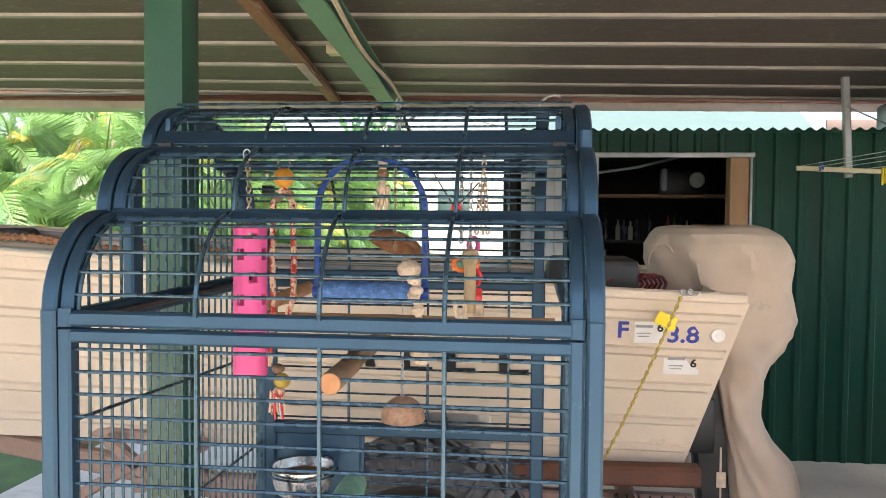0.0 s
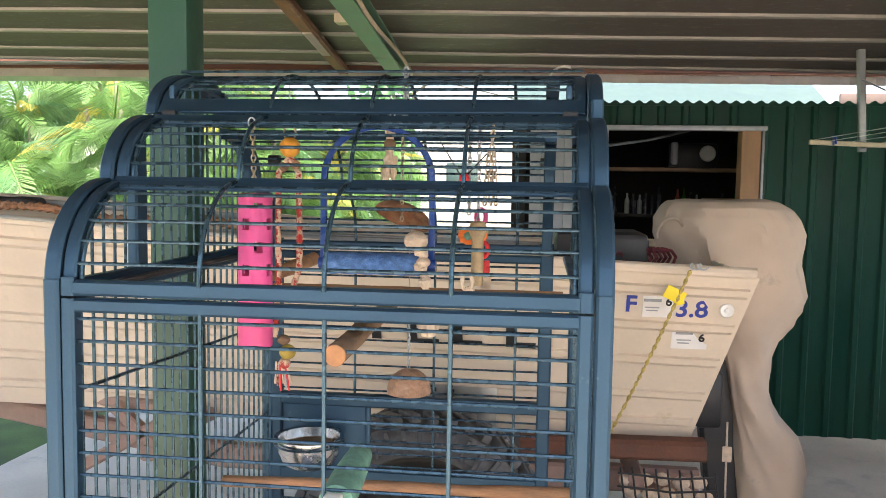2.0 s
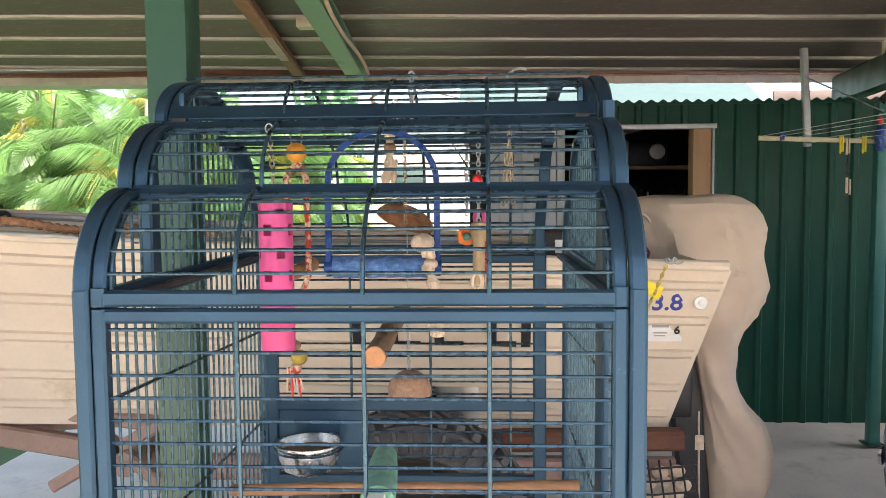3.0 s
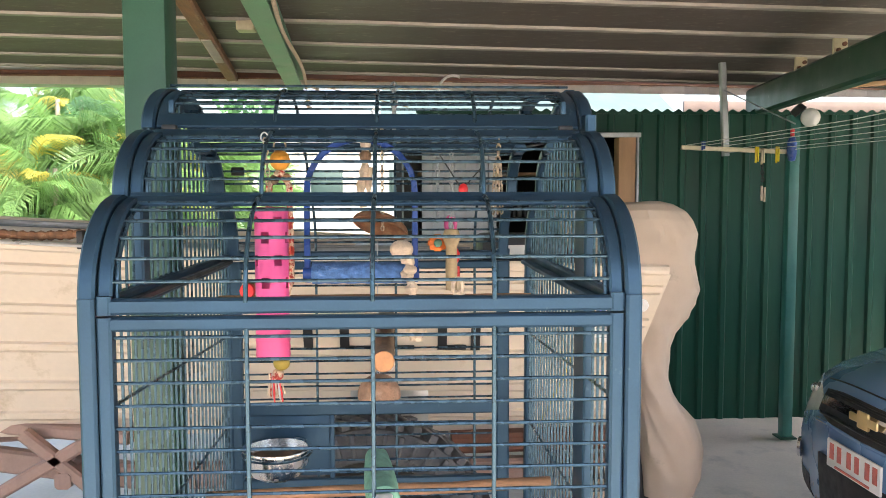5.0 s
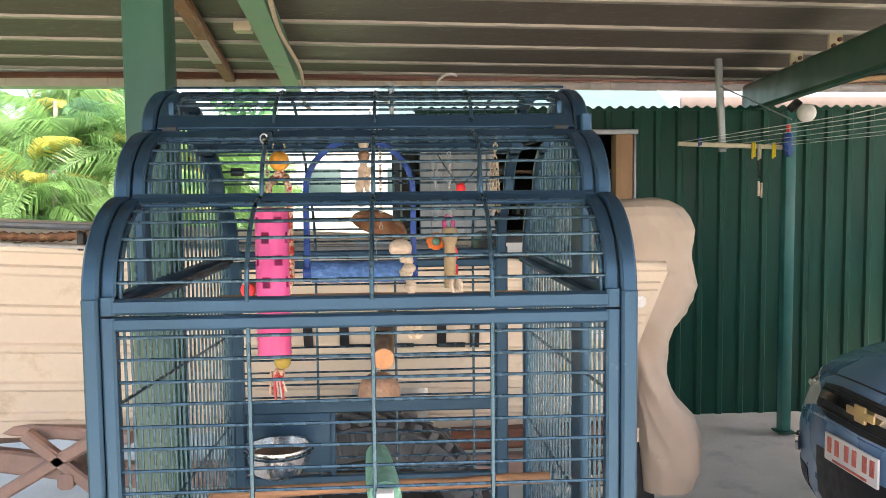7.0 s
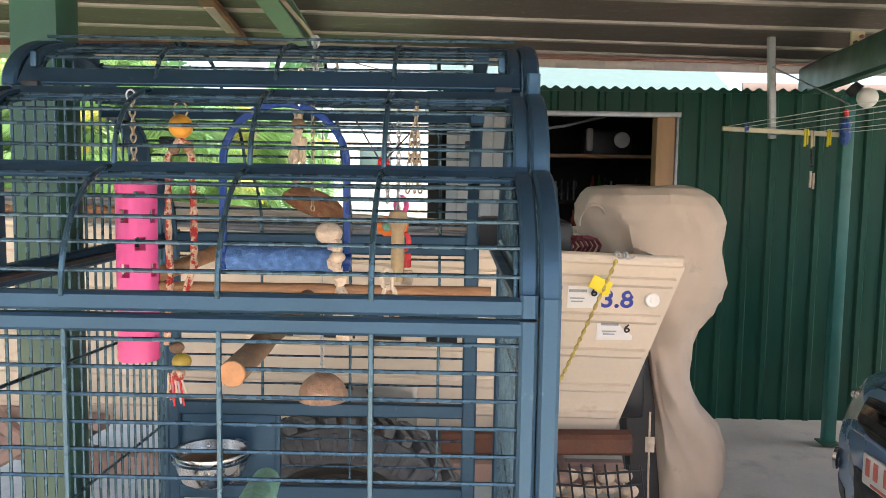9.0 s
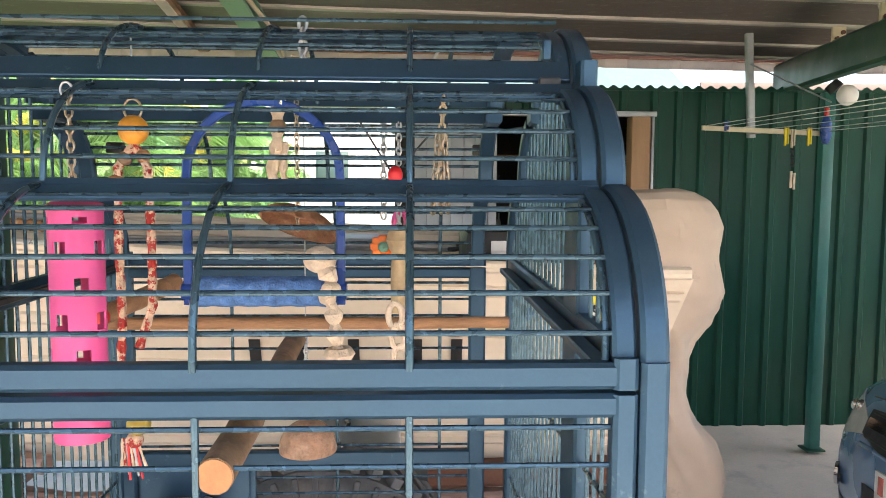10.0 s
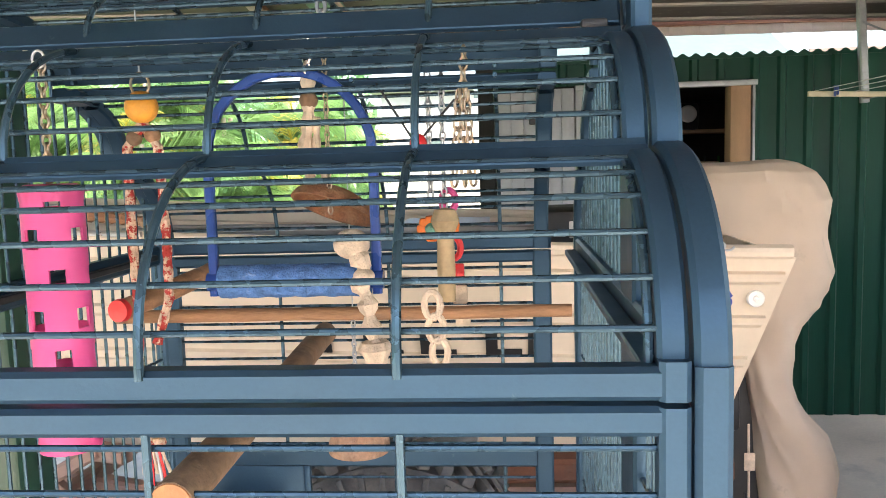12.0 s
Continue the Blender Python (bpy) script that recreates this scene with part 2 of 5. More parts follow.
def add_loft(bm, rings, cap=True, smooth=True, closed=True):
    """Skins rings of equal length; caps both ends."""
    vs = [[bm.verts.new(p) for p in ring] for ring in rings]
    n = len(vs[0])
    for A, B in zip(vs, vs[1:]):
        for k in range(n if closed else n - 1):
            f = bm.faces.new((A[k], A[(k + 1) % n], B[(k + 1) % n], B[k]))
            f.smooth = smooth
    if cap and closed:
        bm.faces.new(vs[0])
        bm.faces.new(vs[-1][::-1])
    return [v for r in vs for v in r]


def add_lathe(bm, prof, seg=24, m=None):
    """Turns the profile (radius, height) round z."""
    m = m or Matrix.Identity(4)
    rings = []
    for r, z in prof:
        rings.append([bm.verts.new(m @ Vector((max(r, 1e-4) * math.cos(2 * math.pi * k / seg), max(r, 1e-4) * math.sin(2 * math.pi * k / seg), z))) for k in range(seg)])
    for A, B in zip(rings, rings[1:]):
        for k in range(seg):
            f = bm.faces.new((A[k], A[(k + 1) % seg], B[(k + 1) % seg], B[k]))
            f.smooth = True
    return rings


def thicken(bm, t):
    """Gives the open sheet in bm a thickness t, with closed rims."""
    bmesh.ops.recalc_face_normals(bm, faces=bm.faces)
    bm.normal_update()
    faces, rim = list(bm.faces), [e for e in bm.edges if e.is_boundary]
    twin = {v: bm.verts.new(v.co - v.normal * t) for v in list(bm.verts)}
    for f in faces:
        g = bm.faces.new([twin[v] for v in reversed(f.verts)])
        g.material_index, g.smooth = f.material_index, f.smooth
    for e in rim:
        a, b = e.verts
        bm.faces.new((a, b, twin[b], twin[a]))


def mesh_of(bm, name, material):
    bmesh.ops.recalc_face_normals(bm, faces=bm.faces)
    me = bpy.data.meshes.new(name)
    bm.to_mesh(me)
    bm.free()
    me.set_sharp_from_angle(angle=radians(31))
    me.materials.append(material)
    return me


def part(name, bm, material, parent, label=""):
    """One mesh under a thing or a part."""
    ob = new(name, mesh_of(bm, name, material))
    ob.parent = parent
    if label:
        ob["label"] = label
    return ob


def thing(name, label, category, group="", at=(0, 0, 0)):
    ob = new(name)
    ob.empty_display_size = 0.1
    ob.location = at
    return tagged(ob, label, category, group)


def solid(name, bm, material, label, category="", group="", kind=""):
    return tagged(new(name, mesh_of(bm, name, material)), label, category, group, kind)


def box_part(name, c, s, material, parent, bevel=0.003, label="", m=None):
    bm = bmesh.new()
    add_box(bm, c, s, bevel, m)
    return part(name, bm, material, parent, label)


def tube_part(name, pts, r, material, parent, sides=8, label="", closed=False):
    bm = bmesh.new()
    add_tube(bm, pts, r, sides, closed)
    return part(name, bm, material, parent, label)


def share(ob, name, parent, m):
    """Another piece on the same mesh."""
    o = new(name, ob.data)
    o.parent = parent
    o.matrix_basis = m
    return o


# ---- the large structure ----
def roof_z(x, y):
    return 2.55 - 0.019 * x - 0.03 * (y - 3)


EAVE = 5.5

bm = bmesh.new()
add_loft(bm, [[Vector((x, y, z)) for x in (-3.05, 7.0)] + [Vector((x, y, -0.14)) for x in (7.0, -3.05)] for y, z in ((-6.6, 0.0), (3.9, 0.0), (5.8, -0.028))], smooth=False)
solid("floor", bm, M_FLOOR, "grey stained concrete carport slab", "floor", kind="structure")
# unseen slab added on the left; it bounces sunlight to roof and hull
bm = bmesh.new()
add_box(bm, (-5.6, -3.1, -0.075), (5.08, 7.0, 0.13))
solid("bounce_pavement", bm, M_FLOOR, "unseen concrete slab added beside the carport to bounce sunlight", "drive", kind="structure")
bm = bmesh.new()
add_box(bm, (0, 60, -0.2), (400, 400, 0.1))
solid("ground", bm, M_GRASS, "green lawn with dry patches around the carport", "ground", kind="structure")


def swing(p):
    """The deck is level across its ribs, which run askew to the shed: farther off towards the east."""
    c = Vector((0.0, -0.05, 1.68))
    p = Vector(p)
    return c + (p - c) / (1 - 0.0355 * (p.x + 1.24))


def swung(bm):
    for v in bm.verts:
        v.co = swing(v.co)
    return bm


def roof():
    """Deck of flat pans with raised joints that run across the carport."""
    bm = bmesh.new()
    x0, x1, nx = -4.6, 3.9, 22
    ribs = [3.44 + 0.505 * k for k in range(-8, 4)] + [5.335]
    prof = []
    for r in ribs:
        prof += [(r - 0.467, 0.0), (r - 0.25, 0.006), (r - 0.038, 0.0), (r - 0.034, -0.013), (r - 0.004, -0.016), (r + 0.024, -0.013), (r + 0.030, 0.0)]
    rows = []
    for j in range(nx + 1):
        x = x0 + (x1 - x0) * j / nx
        rows.append([bm.verts.new((x, y, roof_z(x, y) + dz + 0.004 * noise.noise((x * 1.3, y * 2.0, 0)))) for y, dz in prof])
    for A, B in zip(rows, rows[1:]):
        for k in range(len(prof) - 1):
            f = bm.faces.new((A[k], A[k + 1], B[k + 1], B[k]))
            # paler only on each rib's near face and the front half of its underside
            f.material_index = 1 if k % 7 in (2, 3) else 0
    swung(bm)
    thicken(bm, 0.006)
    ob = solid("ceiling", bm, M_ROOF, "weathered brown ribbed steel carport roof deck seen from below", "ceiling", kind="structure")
    ob.data.materials.append(M_RIB_NEAR)
    return ob


roof()


def eave_z(x):
    return 2.389 - 0.0111 * x


def eave():
    """The dark edge beam and the pale sheet ends under it."""
    bm = bmesh.new()
    add_bar(bm, [(x, 5.455, eave_z(x) + 0.092) for x in (-4.6, -3, -1, 1, 2.5, 3.9)], 0.05, 0.072, (0, 0, 1))
    swung(bm)
    solid("trim", bm, M_RUST, "rusty brown edge beam under the roof eave", "eave beam", kind="structure")
    bm = bmesh.new()
    add_tube(bm, [(x, 5.42, eave_z(x) + 0.056 + 0.004 * math.sin(x * 5)) for x in (-4.6 + 0.3 * k for k in range(28))], 0.005, 6)
    swung(bm)
    solid("trim", bm, M_TIMBER, "thin reddish batten along the eave", "batten", kind="structure")
    fas = thing("fascia", "pale corrugated sheet strip hanging along the eave", "fascia")
    tagged(fas, kind="structure")
    x, k = -4.6, 0
    while x < 3.85:
        w = 0.165 + 0.02 * math.sin(k * 2.3)
        bm = bmesh.new()
        add_box(bm, (x + w / 2, 5.435 + 0.005 * (k % 2), eave_z(x + w / 2) + 0.027), (w + 0.006, 0.004, 0.056), 0.0015)
        part("panel", swung(bm), M_PALE, fas)
        x += w
        k += 1
    # hidden strip added to keep sun from falling through the eave gap
    bm = bmesh.new()
    add_box(bm, (-0.35, 5.83, 2.515), (8.5, 1.0, 0.012), 0.002)
    swung(bm)
    solid("trim", bm, M_GALV, "unseen steel strip added over the eave gap to block sunlight", "flashing", kind="structure")


eave()


def shed_wall():
    """Green ribbed steel wall with a doorway, and the dark store behind it."""
    y0 = 5.75
    bm = bmesh.new()

    def sheet(xa, xb, za, zb):
        xs, x = [], xa
        while x < xb - 0.001:
            for dx, dy in ((0.0, 0), (0.088, 0.0), (0.102, -0.019), (0.134, -0.019), (0.148, 0.0)):
                if x + dx < xb:
                    xs.append((x + dx, dy))
            x += 0.163
        xs.append((xb, 0))
        lo = [bm.verts.new((x, y0 + dy, za)) for x, dy in xs]
        hi = [bm.verts.new((x, y0 + dy, zb)) for x, dy in xs]
        for k in range(len(xs) - 1):
            bm.faces.new((lo[k], lo[k + 1], hi[k + 1], hi[k]))

    sheet(1.475, 8.0, -0.05, 2.275)
    sheet(-0.04, 1.475, 2.125, 2.275)
    thicken(bm, -0.012)
    solid("wall_north", bm, M_WALL, "dark green ribbed steel shed wall", "wall", kind="structure")
    bm = bmesh.new()
    n = 700
    lo, hi = [], []
    for k in range(n + 1):
        x = -0.05 + 8.05 * k / n
        d = 0.011 * math.cos(x * 2 * math.pi / 0.0815)
        lo.append(bm.verts.new((x, y0 - 0.03, 2.26)))
        hi.append(bm.verts.new((x, y0 - 0.03, 2.287 + d)))
    for k in range(n):
        bm.faces.new((lo[k], lo[k + 1], hi[k + 1], hi[k]))
    thicken(bm, 0.008)
    solid("trim", bm, M_WALL, "scalloped green capping along the wall top", "capping", kind="structure")
    door = thing("door_1", "open shed doorway with pale steel head and tan jamb", "doorway")
    tagged(door, kind="structure")
    box_part("head", (1.035, y0 - 0.02, 2.107), (1.115, 0.09, 0.034), M_GALV, door)
    box_part("jamb", (1.498, y0 + 0.03, 1.07), (0.125, 0.14, 2.04), M_TAN, door, label="tan timber jamb")
    box_part("edge_strip", (1.574, y0 - 0.035, 1.07), (0.018, 0.03, 2.04), M_GALV, door)
    box_part("jamb", (0.505, y0 - 0.005, 1.05), (0.055, 0.10, 2.08), M_GREY, door, label="grey steel jamb")
    bm = bmesh.new()
    for k in range(6):
        add_box(bm, (-0.01 + 0.08 * k + 0.04, y0 - 0.04 - 0.008 * (k % 2), 1.06), (0.079, 0.02, 2.1), 0.003)
    solid("door_2", bm, M_GREY, "grey ribbed sliding shed door leaf slid open", "door", kind="structure")
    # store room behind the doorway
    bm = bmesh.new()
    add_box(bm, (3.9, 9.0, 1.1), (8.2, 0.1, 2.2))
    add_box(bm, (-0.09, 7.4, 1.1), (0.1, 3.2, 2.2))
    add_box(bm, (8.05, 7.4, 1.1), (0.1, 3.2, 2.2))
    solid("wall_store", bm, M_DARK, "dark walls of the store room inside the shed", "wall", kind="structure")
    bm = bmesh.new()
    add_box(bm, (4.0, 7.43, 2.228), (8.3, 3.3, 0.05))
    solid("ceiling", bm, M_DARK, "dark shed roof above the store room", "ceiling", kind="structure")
    bm = bmesh.new()
    add_box(bm, (4.0, 7.42, -0.03), (8.3, 3.3, 0.14))
    solid("floor", bm, M_FLOOR, "concrete floor of the store room", "floor", kind="structure")


shed_wall()

# added unseen walls close the surroundings; the east one bounces light to the car
bm = bmesh.new()
add_box(bm, (14.0, -0.5, 0.55), (0.2, 14.0, 1.3))
solid("wall_east", bm, M_RENDER, "unseen cream wall added far to the east to bounce light", "wall", kind="structure")
bm = bmesh.new()
add_box(bm, (1.0, -6.7, 1.4), (16.0, 0.2, 2.8))
solid("wall_south", bm, M_RENDER, "unseen cream wall added behind the camera", "wall", kind="structure")


def posts_and_beams():
    post = thing("carport_post", "square green painted steel post with chipped white specks", "post", "carport posts")
    bm = bmesh.new()
    add_box(bm, (-0.692, 1.582, 1.30), (0.088, 0.09, 2.60), 0.010)
    part("shaft", bm, M_GREEN, post)
    box_part("base_plate", (-0.692, 1.582, 0.006), (0.16, 0.16, 0.012), M_GREEN, post)
    post2 = thing("carport_post", "slim green steel post beside the parked car", "post", "carport posts")
    bm = bmesh.new()
    add_box(bm, (2.47, 5.17, 1.10), (0.07, 0.07, 2.2), 0.006)
    part("shaft", bm, mat("teal_post_paint", (0.03, 0.15, 0.125), 0.4, 0.0, 0.2, 8, 0.05, 120), post2)
    box_part("base_plate", (2.47, 5.17, 0.006), (0.12, 0.12, 0.012), M_GREEN, post2)
    beam = thing("roof_beam", "green painted channel beam under the roof deck", "beam", "roof beams")
    bm = bmesh.new()
    x = -0.80
    ya, yb = 0.85, 5.30
    za, zb = roof_z(x, ya) - 0.05, roof_z(x, yb) - 0.05
    for dx, dz, w, h in ((0.0, -0.006, 0.10, 0.012), (-0.045, -0.055, 0.010, 0.10), (0.0, -0.10, 0.10, 0.012)):
        add_bar(bm, [(x + dx + 0.19, ya, za + dz), (x + dx - 0.045, yb, zb + dz)], w, h)
    part("channel", bm, M_BEAM, beam)
    cable = thing("cable", "white electric cable clipped along the green beam", "cable")
    pts = []
    for k in range(40):
        y = 0.9 + 4.3 * k / 39
        pts.append((x + 0.03 + 0.053 * (5.2 - y) + 0.012 * math.sin(y * 3.1), y, roof_z(x, y) - 0.135 - 0.012 * math.sin(y * 2.2 + 1)))
    tube_part("cord", pts, 0.010, M_ROPE, cable)
    pts = [(x + 0.06 + 0.05 * math.sin(k * 0.9), 5.2 + 0.012 * k, roof_z(x, 5.2) - 0.12 - 0.02 * k) for k in range(8)]
    tube_part("loop", pts, 0.010, M_ROPE, cable)
    pts = [(x + 0.06 + 0.09 * k, 5.24 + 0.01 * k, roof_z(x, 5.2) - 0.10 - 0.02 * k) for k in range(8)]
    tube_part("wire", pts, 0.004, M_ROPE, cable)
    hook = thing("conduit", "curved white conduit end under the eave", "conduit")
    tube_part("pipe", [swing((0.20 + 0.10 * math.sin(a), 5.3, 2.36 + 0.11 * math.cos(a))) for a in (-1.6, -1.2, -0.8, -0.4, 0.0, 0.35)] + [swing((0.25, 5.42, 2.475))], 0.010, M_WHITE, hook)
    jb = thing("junction_box", "small cream electrical box fixed to the roof deck", "junction box")
    box_part("body", (-0.935, 4.0, roof_z(-0.935, 4.0) - 0.022), (0.09, 0.09, 0.05), M_CREAMBAR, jb, 0.008)
    hw = thing("hanging_wire", "thin wire hanging from the roof deck", "wire")
    tube_part("strand", [swing((2.10, 4.0, roof_z(2.1, 4.0))), swing((2.135, 4.0, 2.40)), swing((2.175, 4.0, 2.25))], 0.003, M_GALV, hw, 6)
    bt = thing("batten", "pale timber batten resting beside the green beam", "batten")
    bm = bmesh.new()
    add_bar(bm, [(2.70, 4.9, 2.362), (3.25, 4.9, 2.40)], 0.05, 0.03)
    swung(bm)
    part("timber", bm, M_TAN, bt)
    raf = thing("rafter", "reddish brown timber rafter with a pale split", "rafter")
    bm = bmesh.new()
    add_bar(bm, [(-0.90, 1.5, roof_z(-0.9, 1.5) - 0.045), (-1.11, 3.6, roof_z(-1.1, 3.6) - 0.045), (-1.285, 5.38, roof_z(-1.24, 5.38) - 0.045)], 0.075, 0.05)
    part("timber", bm, M_TIMBER, raf)
    bm = bmesh.new()
    add_bar(bm, [(-1.16, 4.1, roof_z(-1.16, 4.1) - 0.073), (-1.219, 4.7, roof_z(-1.22, 4.7) - 0.073)], 0.05, 0.008)
    part("splice", bm, M_PALE, raf, "pale split splice board")
    beam2 = thing("roof_beam", "green painted box beam over the clothes line", "beam", "roof beams")
    bm = bmesh.new()
    add_bar(bm, [(2.225, 5.22, 2.285), (1.90, 3.1, 2.27), (1.50, 0.9, 2.255)], 0.085, 0.18)
    swung(bm)
    part("box", bm, M_GREEN, beam2)
    for by in (4.3, 3.75, 3.1, 2.4):
        bx = 1.90 + 0.153 * (by - 3.1)
        z = 2.34
        bm = bmesh.new()
        add_box(bm, (bx, by, z + 0.05), (0.07, 0.02, 0.09), 0.004)
        swung(bm)
        cl = part("cleat", bm, M_CREAMBAR, beam2, "rusty cream cleat")
        for s in (-0.015, 0.015):
            bm = bmesh.new()
            add_lathe(bm, [(0.011, 0), (0.011, 0.012), (0.0, 0.013)], 8, Matrix.Translation((bx + s, by - 0.01, z + 0.05 + s)) @ pose(0, 0, 0, 90))
            swung(bm)
            part("bolt", bm, M_RUST, cl)


posts_and_beams()


# ---- the bird cage ----
XL, XR, YF, YB = -0.643, 0.178, 1.03, 2.00
YM = (YF + YB) / 2
Z1 = 1.53


def tier_arc(k, n=20, inset=0.0):
    """Profile (y, z) of one of the three curved steps on the front, from its foot to its top."""
    y0, z0, a, b = ((YF, Z1, 0.155, 0.147), (1.183, 1.68, 0.152, 0.112), (1.340, 1.802, 0.170, 0.083))[k]
    out = []
    for i in range(n + 1):
        t = math.pi / 2 * i / n
        out.append((y0 + inset + (a - inset) * (1 - math.cos(t)), z0 + (b - inset) * math.sin(t)))
    return out


def mirror_y(p):
    return (p[0], 2 * YM - p[1], p[2])


def cage():
    c = thing("bird_cage", "large blue hammered steel dome-top parrot cage on the concrete", "bird cage")

    def strip(pts, w, d, flat, name="frame_bar", label=""):
        bm = bmesh.new()
        add_bar(bm, pts, w, d, flat)
        return part(name, bm, M_CAGE, c, label)

    def both(pts, w, d, flat, name="frame_bar"):
        strip(pts, w, d, flat, name)
        strip([mirror_y(p) for p in pts], w, d, flat, name)

    # corner posts and the outer curved bands on both sides
    for x in (XL + 0.0125, XR - 0.0115):
        both([(x, YF + 0.014, 0.12), (x, YF + 0.014, Z1)], 0.025, 0.028, (0, 1, 0), "corner_post")
        for k in range(3):
            both([(x, y + 0.010, z - 0.004) for y, z in tier_arc(k, 12, 0.004)], 0.025, 0.022, (0, -0.6, 0.8) if k == 2 else (0, -1, 0.3), "arched_band")
        strip([(x, 1.50, 1.879), (x, 2 * YM - 1.50, 1.879)], 0.025, 0.022, (0, 0, 1), "top_band")
        # side rails and posts
        strip([(x, YF + 0.03, 1.508), (x, YB - 0.03, 1.508)], 0.022, 0.034, (0, 0, 1), "side_rail")
        strip([(x, YF + 0.03, 0.47), (x, YB - 0.03, 0.47)], 0.022, 0.03, (0, 0, 1), "side_rail")
        for y, w in ((1.355, 0.085),) if x > 0 else ((1.29, 0.04),):
            top = side_top(y) - 0.012
            strip([(x, y, 0.47 if x > 0 else 1.51), (x, y, top)], 0.02, w, (0, 1, 0), "side_post")
        strip([(x, 1.20, 1.672), (x, 2 * YM - 1.20, 1.672)], 0.014, 0.02, (0, 0, 1), "side_rail")
    # front and back panels: stiles inside the corner posts
    for back in (False, True):
        put = (lambda p: [mirror_y(q) for q in p]) if back else (lambda p: p)
        xa, xb = XL + 0.0272 + 0.0105, XR - 0.0262 - 0.0105
        if back:
            xa, xb = XL + 0.032, XR - 0.083
        w = 0.034 if back else 0.021
        for x in (xa, xb):
            strip(put([(x, YF + 0.012, 0.46), (x, YF + 0.012, 1.503)]), w, 0.024, (0, 1, 0), "panel_stile")
            strip(put([(x, YF + 0.012, 1.507), (x, YF + 0.012, Z1 + 0.004)]), w, 0.024, (0, 1, 0), "panel_stile")
            for k in range(3):
                strip(put([(x, y + 0.011, z - 0.004) for y, z in tier_arc(k, 12, 0.006)]), 0.026 if back else w, 0.018, (0, -1, 0.3), "panel_arch")
                if not back:
                    inner = x + (w / 2 + 0.004) * (1 if x < XL / 2 + XR / 2 else -1)
                    tube_part("rim_rod", [(inner, y + 0.012, z - 0.004) for y, z in tier_arc(k, 12, 0.006)[:11]], 0.0036, M_BAR, c, 8)
        rail = [(1.493, 0.021), (1.5185, 0.023), (0.47, 0.03)] + ([(1.11, 0.034), (0.905, 0.036)] if back else [])
        for z, h in rail:
            strip(put([(xa + w / 2 - 0.002, YF + 0.0125, z), (xb - w / 2 + 0.002, YF + 0.0125, z)]), 0.021, h, (0, 0, 1), "panel_rail")
        for y, z, across, tilt in ((1.171, 1.6690, 0.020, 0.66), (1.186, 1.6785, 0.008, 0.80), (1.318, 1.7845, 0.026, 0.68), (1.347, 1.8115, 0.032, 0.76), (1.50, 1.878, 0.020, 0.2)):
            up = (0, tilt if back else -tilt, math.sqrt(1 - tilt * tilt))
            strip(put([(xa - w / 2 + 0.004, y, z), (xb + w / 2 - 0.004, y, z)]), across, 0.0065, up, "step_rail")
        # upright rods that follow the steps
        rods = (-0.404, -0.221, -0.042) if not back else (-0.40, -0.19, 0.02)
        for x in rods:
            tube_part("rod", put([(x, YF + 0.006, 0.47), (x, YF + 0.006, 1.485)]), 0.0034, M_BAR, c, 8)
            for k in range(3):
                p = tier_arc(k, 10, 0.0)
                if k == 0:
                    p = [(YF, 1.524)] + p
                tube_part("rod", put([(x, y + 0.003, z) for y, z in p]), 0.0036, M_BAR, c, 8)
        # level wires
        bm = bmesh.new()
        add_tube(bm, [(xa, 0, 0), (xb, 0, 0)], 0.0026, 8)
        wire = part("wire", bm, M_BAR, c)
        spots = [(YF + 0.012, 1.483 - 0.0105 - 0.0336 * i) for i in range(30)]
        for k in range(3):
            arc = tier_arc(k, 60)
            L = sum(math.dist(p, q) for p, q in zip(arc, arc[1:]))
            s, nxt = 0.0, 0.030
            for p, q in zip(arc, arc[1:]):
                s += math.dist(p, q)
                if s >= nxt and s < L - 0.012:
                    spots.append((q[0] + 0.013, q[1] - 0.007))
                    nxt += 0.0345
        for i, (y, z) in enumerate(spots):
            if back:
                y = 2 * YM - y
            if i == 0 and not back:
                wire.matrix_basis = Matrix.Translation((0, y, z))
            else:
                share(wire, "wire", c, Matrix.Translation((0, y, z)))
        if back:
            bpy.data.objects.remove(wire)
    # side wires
    for x in (XL + 0.0125, XR - 0.0115):
        ys = [YF + 0.045 + 0.0345 * i for i in range(27)]
        for y in ys:
            if x > 0 and abs(y - 1.355) < 0.048:
                continue
            tube_part("side_wire", [(x, y, 0.47), (x, y, side_top(y) - 0.01)], 0.0026, M_BAR, c, 6)
        for za, zb in ((1.352, 1.308), (1.086, 1.070)):
            tube_part("side_rod", [(x, YF + 0.03, za), (x, YB - 0.03, zb)], 0.0032, M_BAR, c, 6)
    # top wires
    for y in (1.515 - 0.08, 1.515, 1.515 + 0.08):
        tube_part("wire", [(XL + 0.03, y, 1.886), (XR - 0.03, y, 1.886)], 0.0026, M_BAR, c, 6)
    # inner play shelf corners and latch of the lid
    box_part("latch", (XL + 0.058, 1.338, 1.836), (0.010, 0.012, 0.024), M_CAGE, c)
    box_part("latch", (XR - 0.058, 1.338, 1.836), (0.010, 0.012, 0.024), M_CAGE, c)
    for x in (XL + 0.055, XR - 0.055):
        box_part("stop", (x, 1.332, 1.7985), (0.026, 0.016, 0.010), M_BLACK, c)
    box_part("stop", (XL + 0.07, 1.86, 1.735), (0.03, 0.02, 0.02), M_BLACK, c)
    box_part("stop", (XR - 0.09, 1.86, 1.735), (0.03, 0.02, 0.02), M_BLACK, c)
    # seat shelf on the sides at mid height
    bm = bmesh.new()
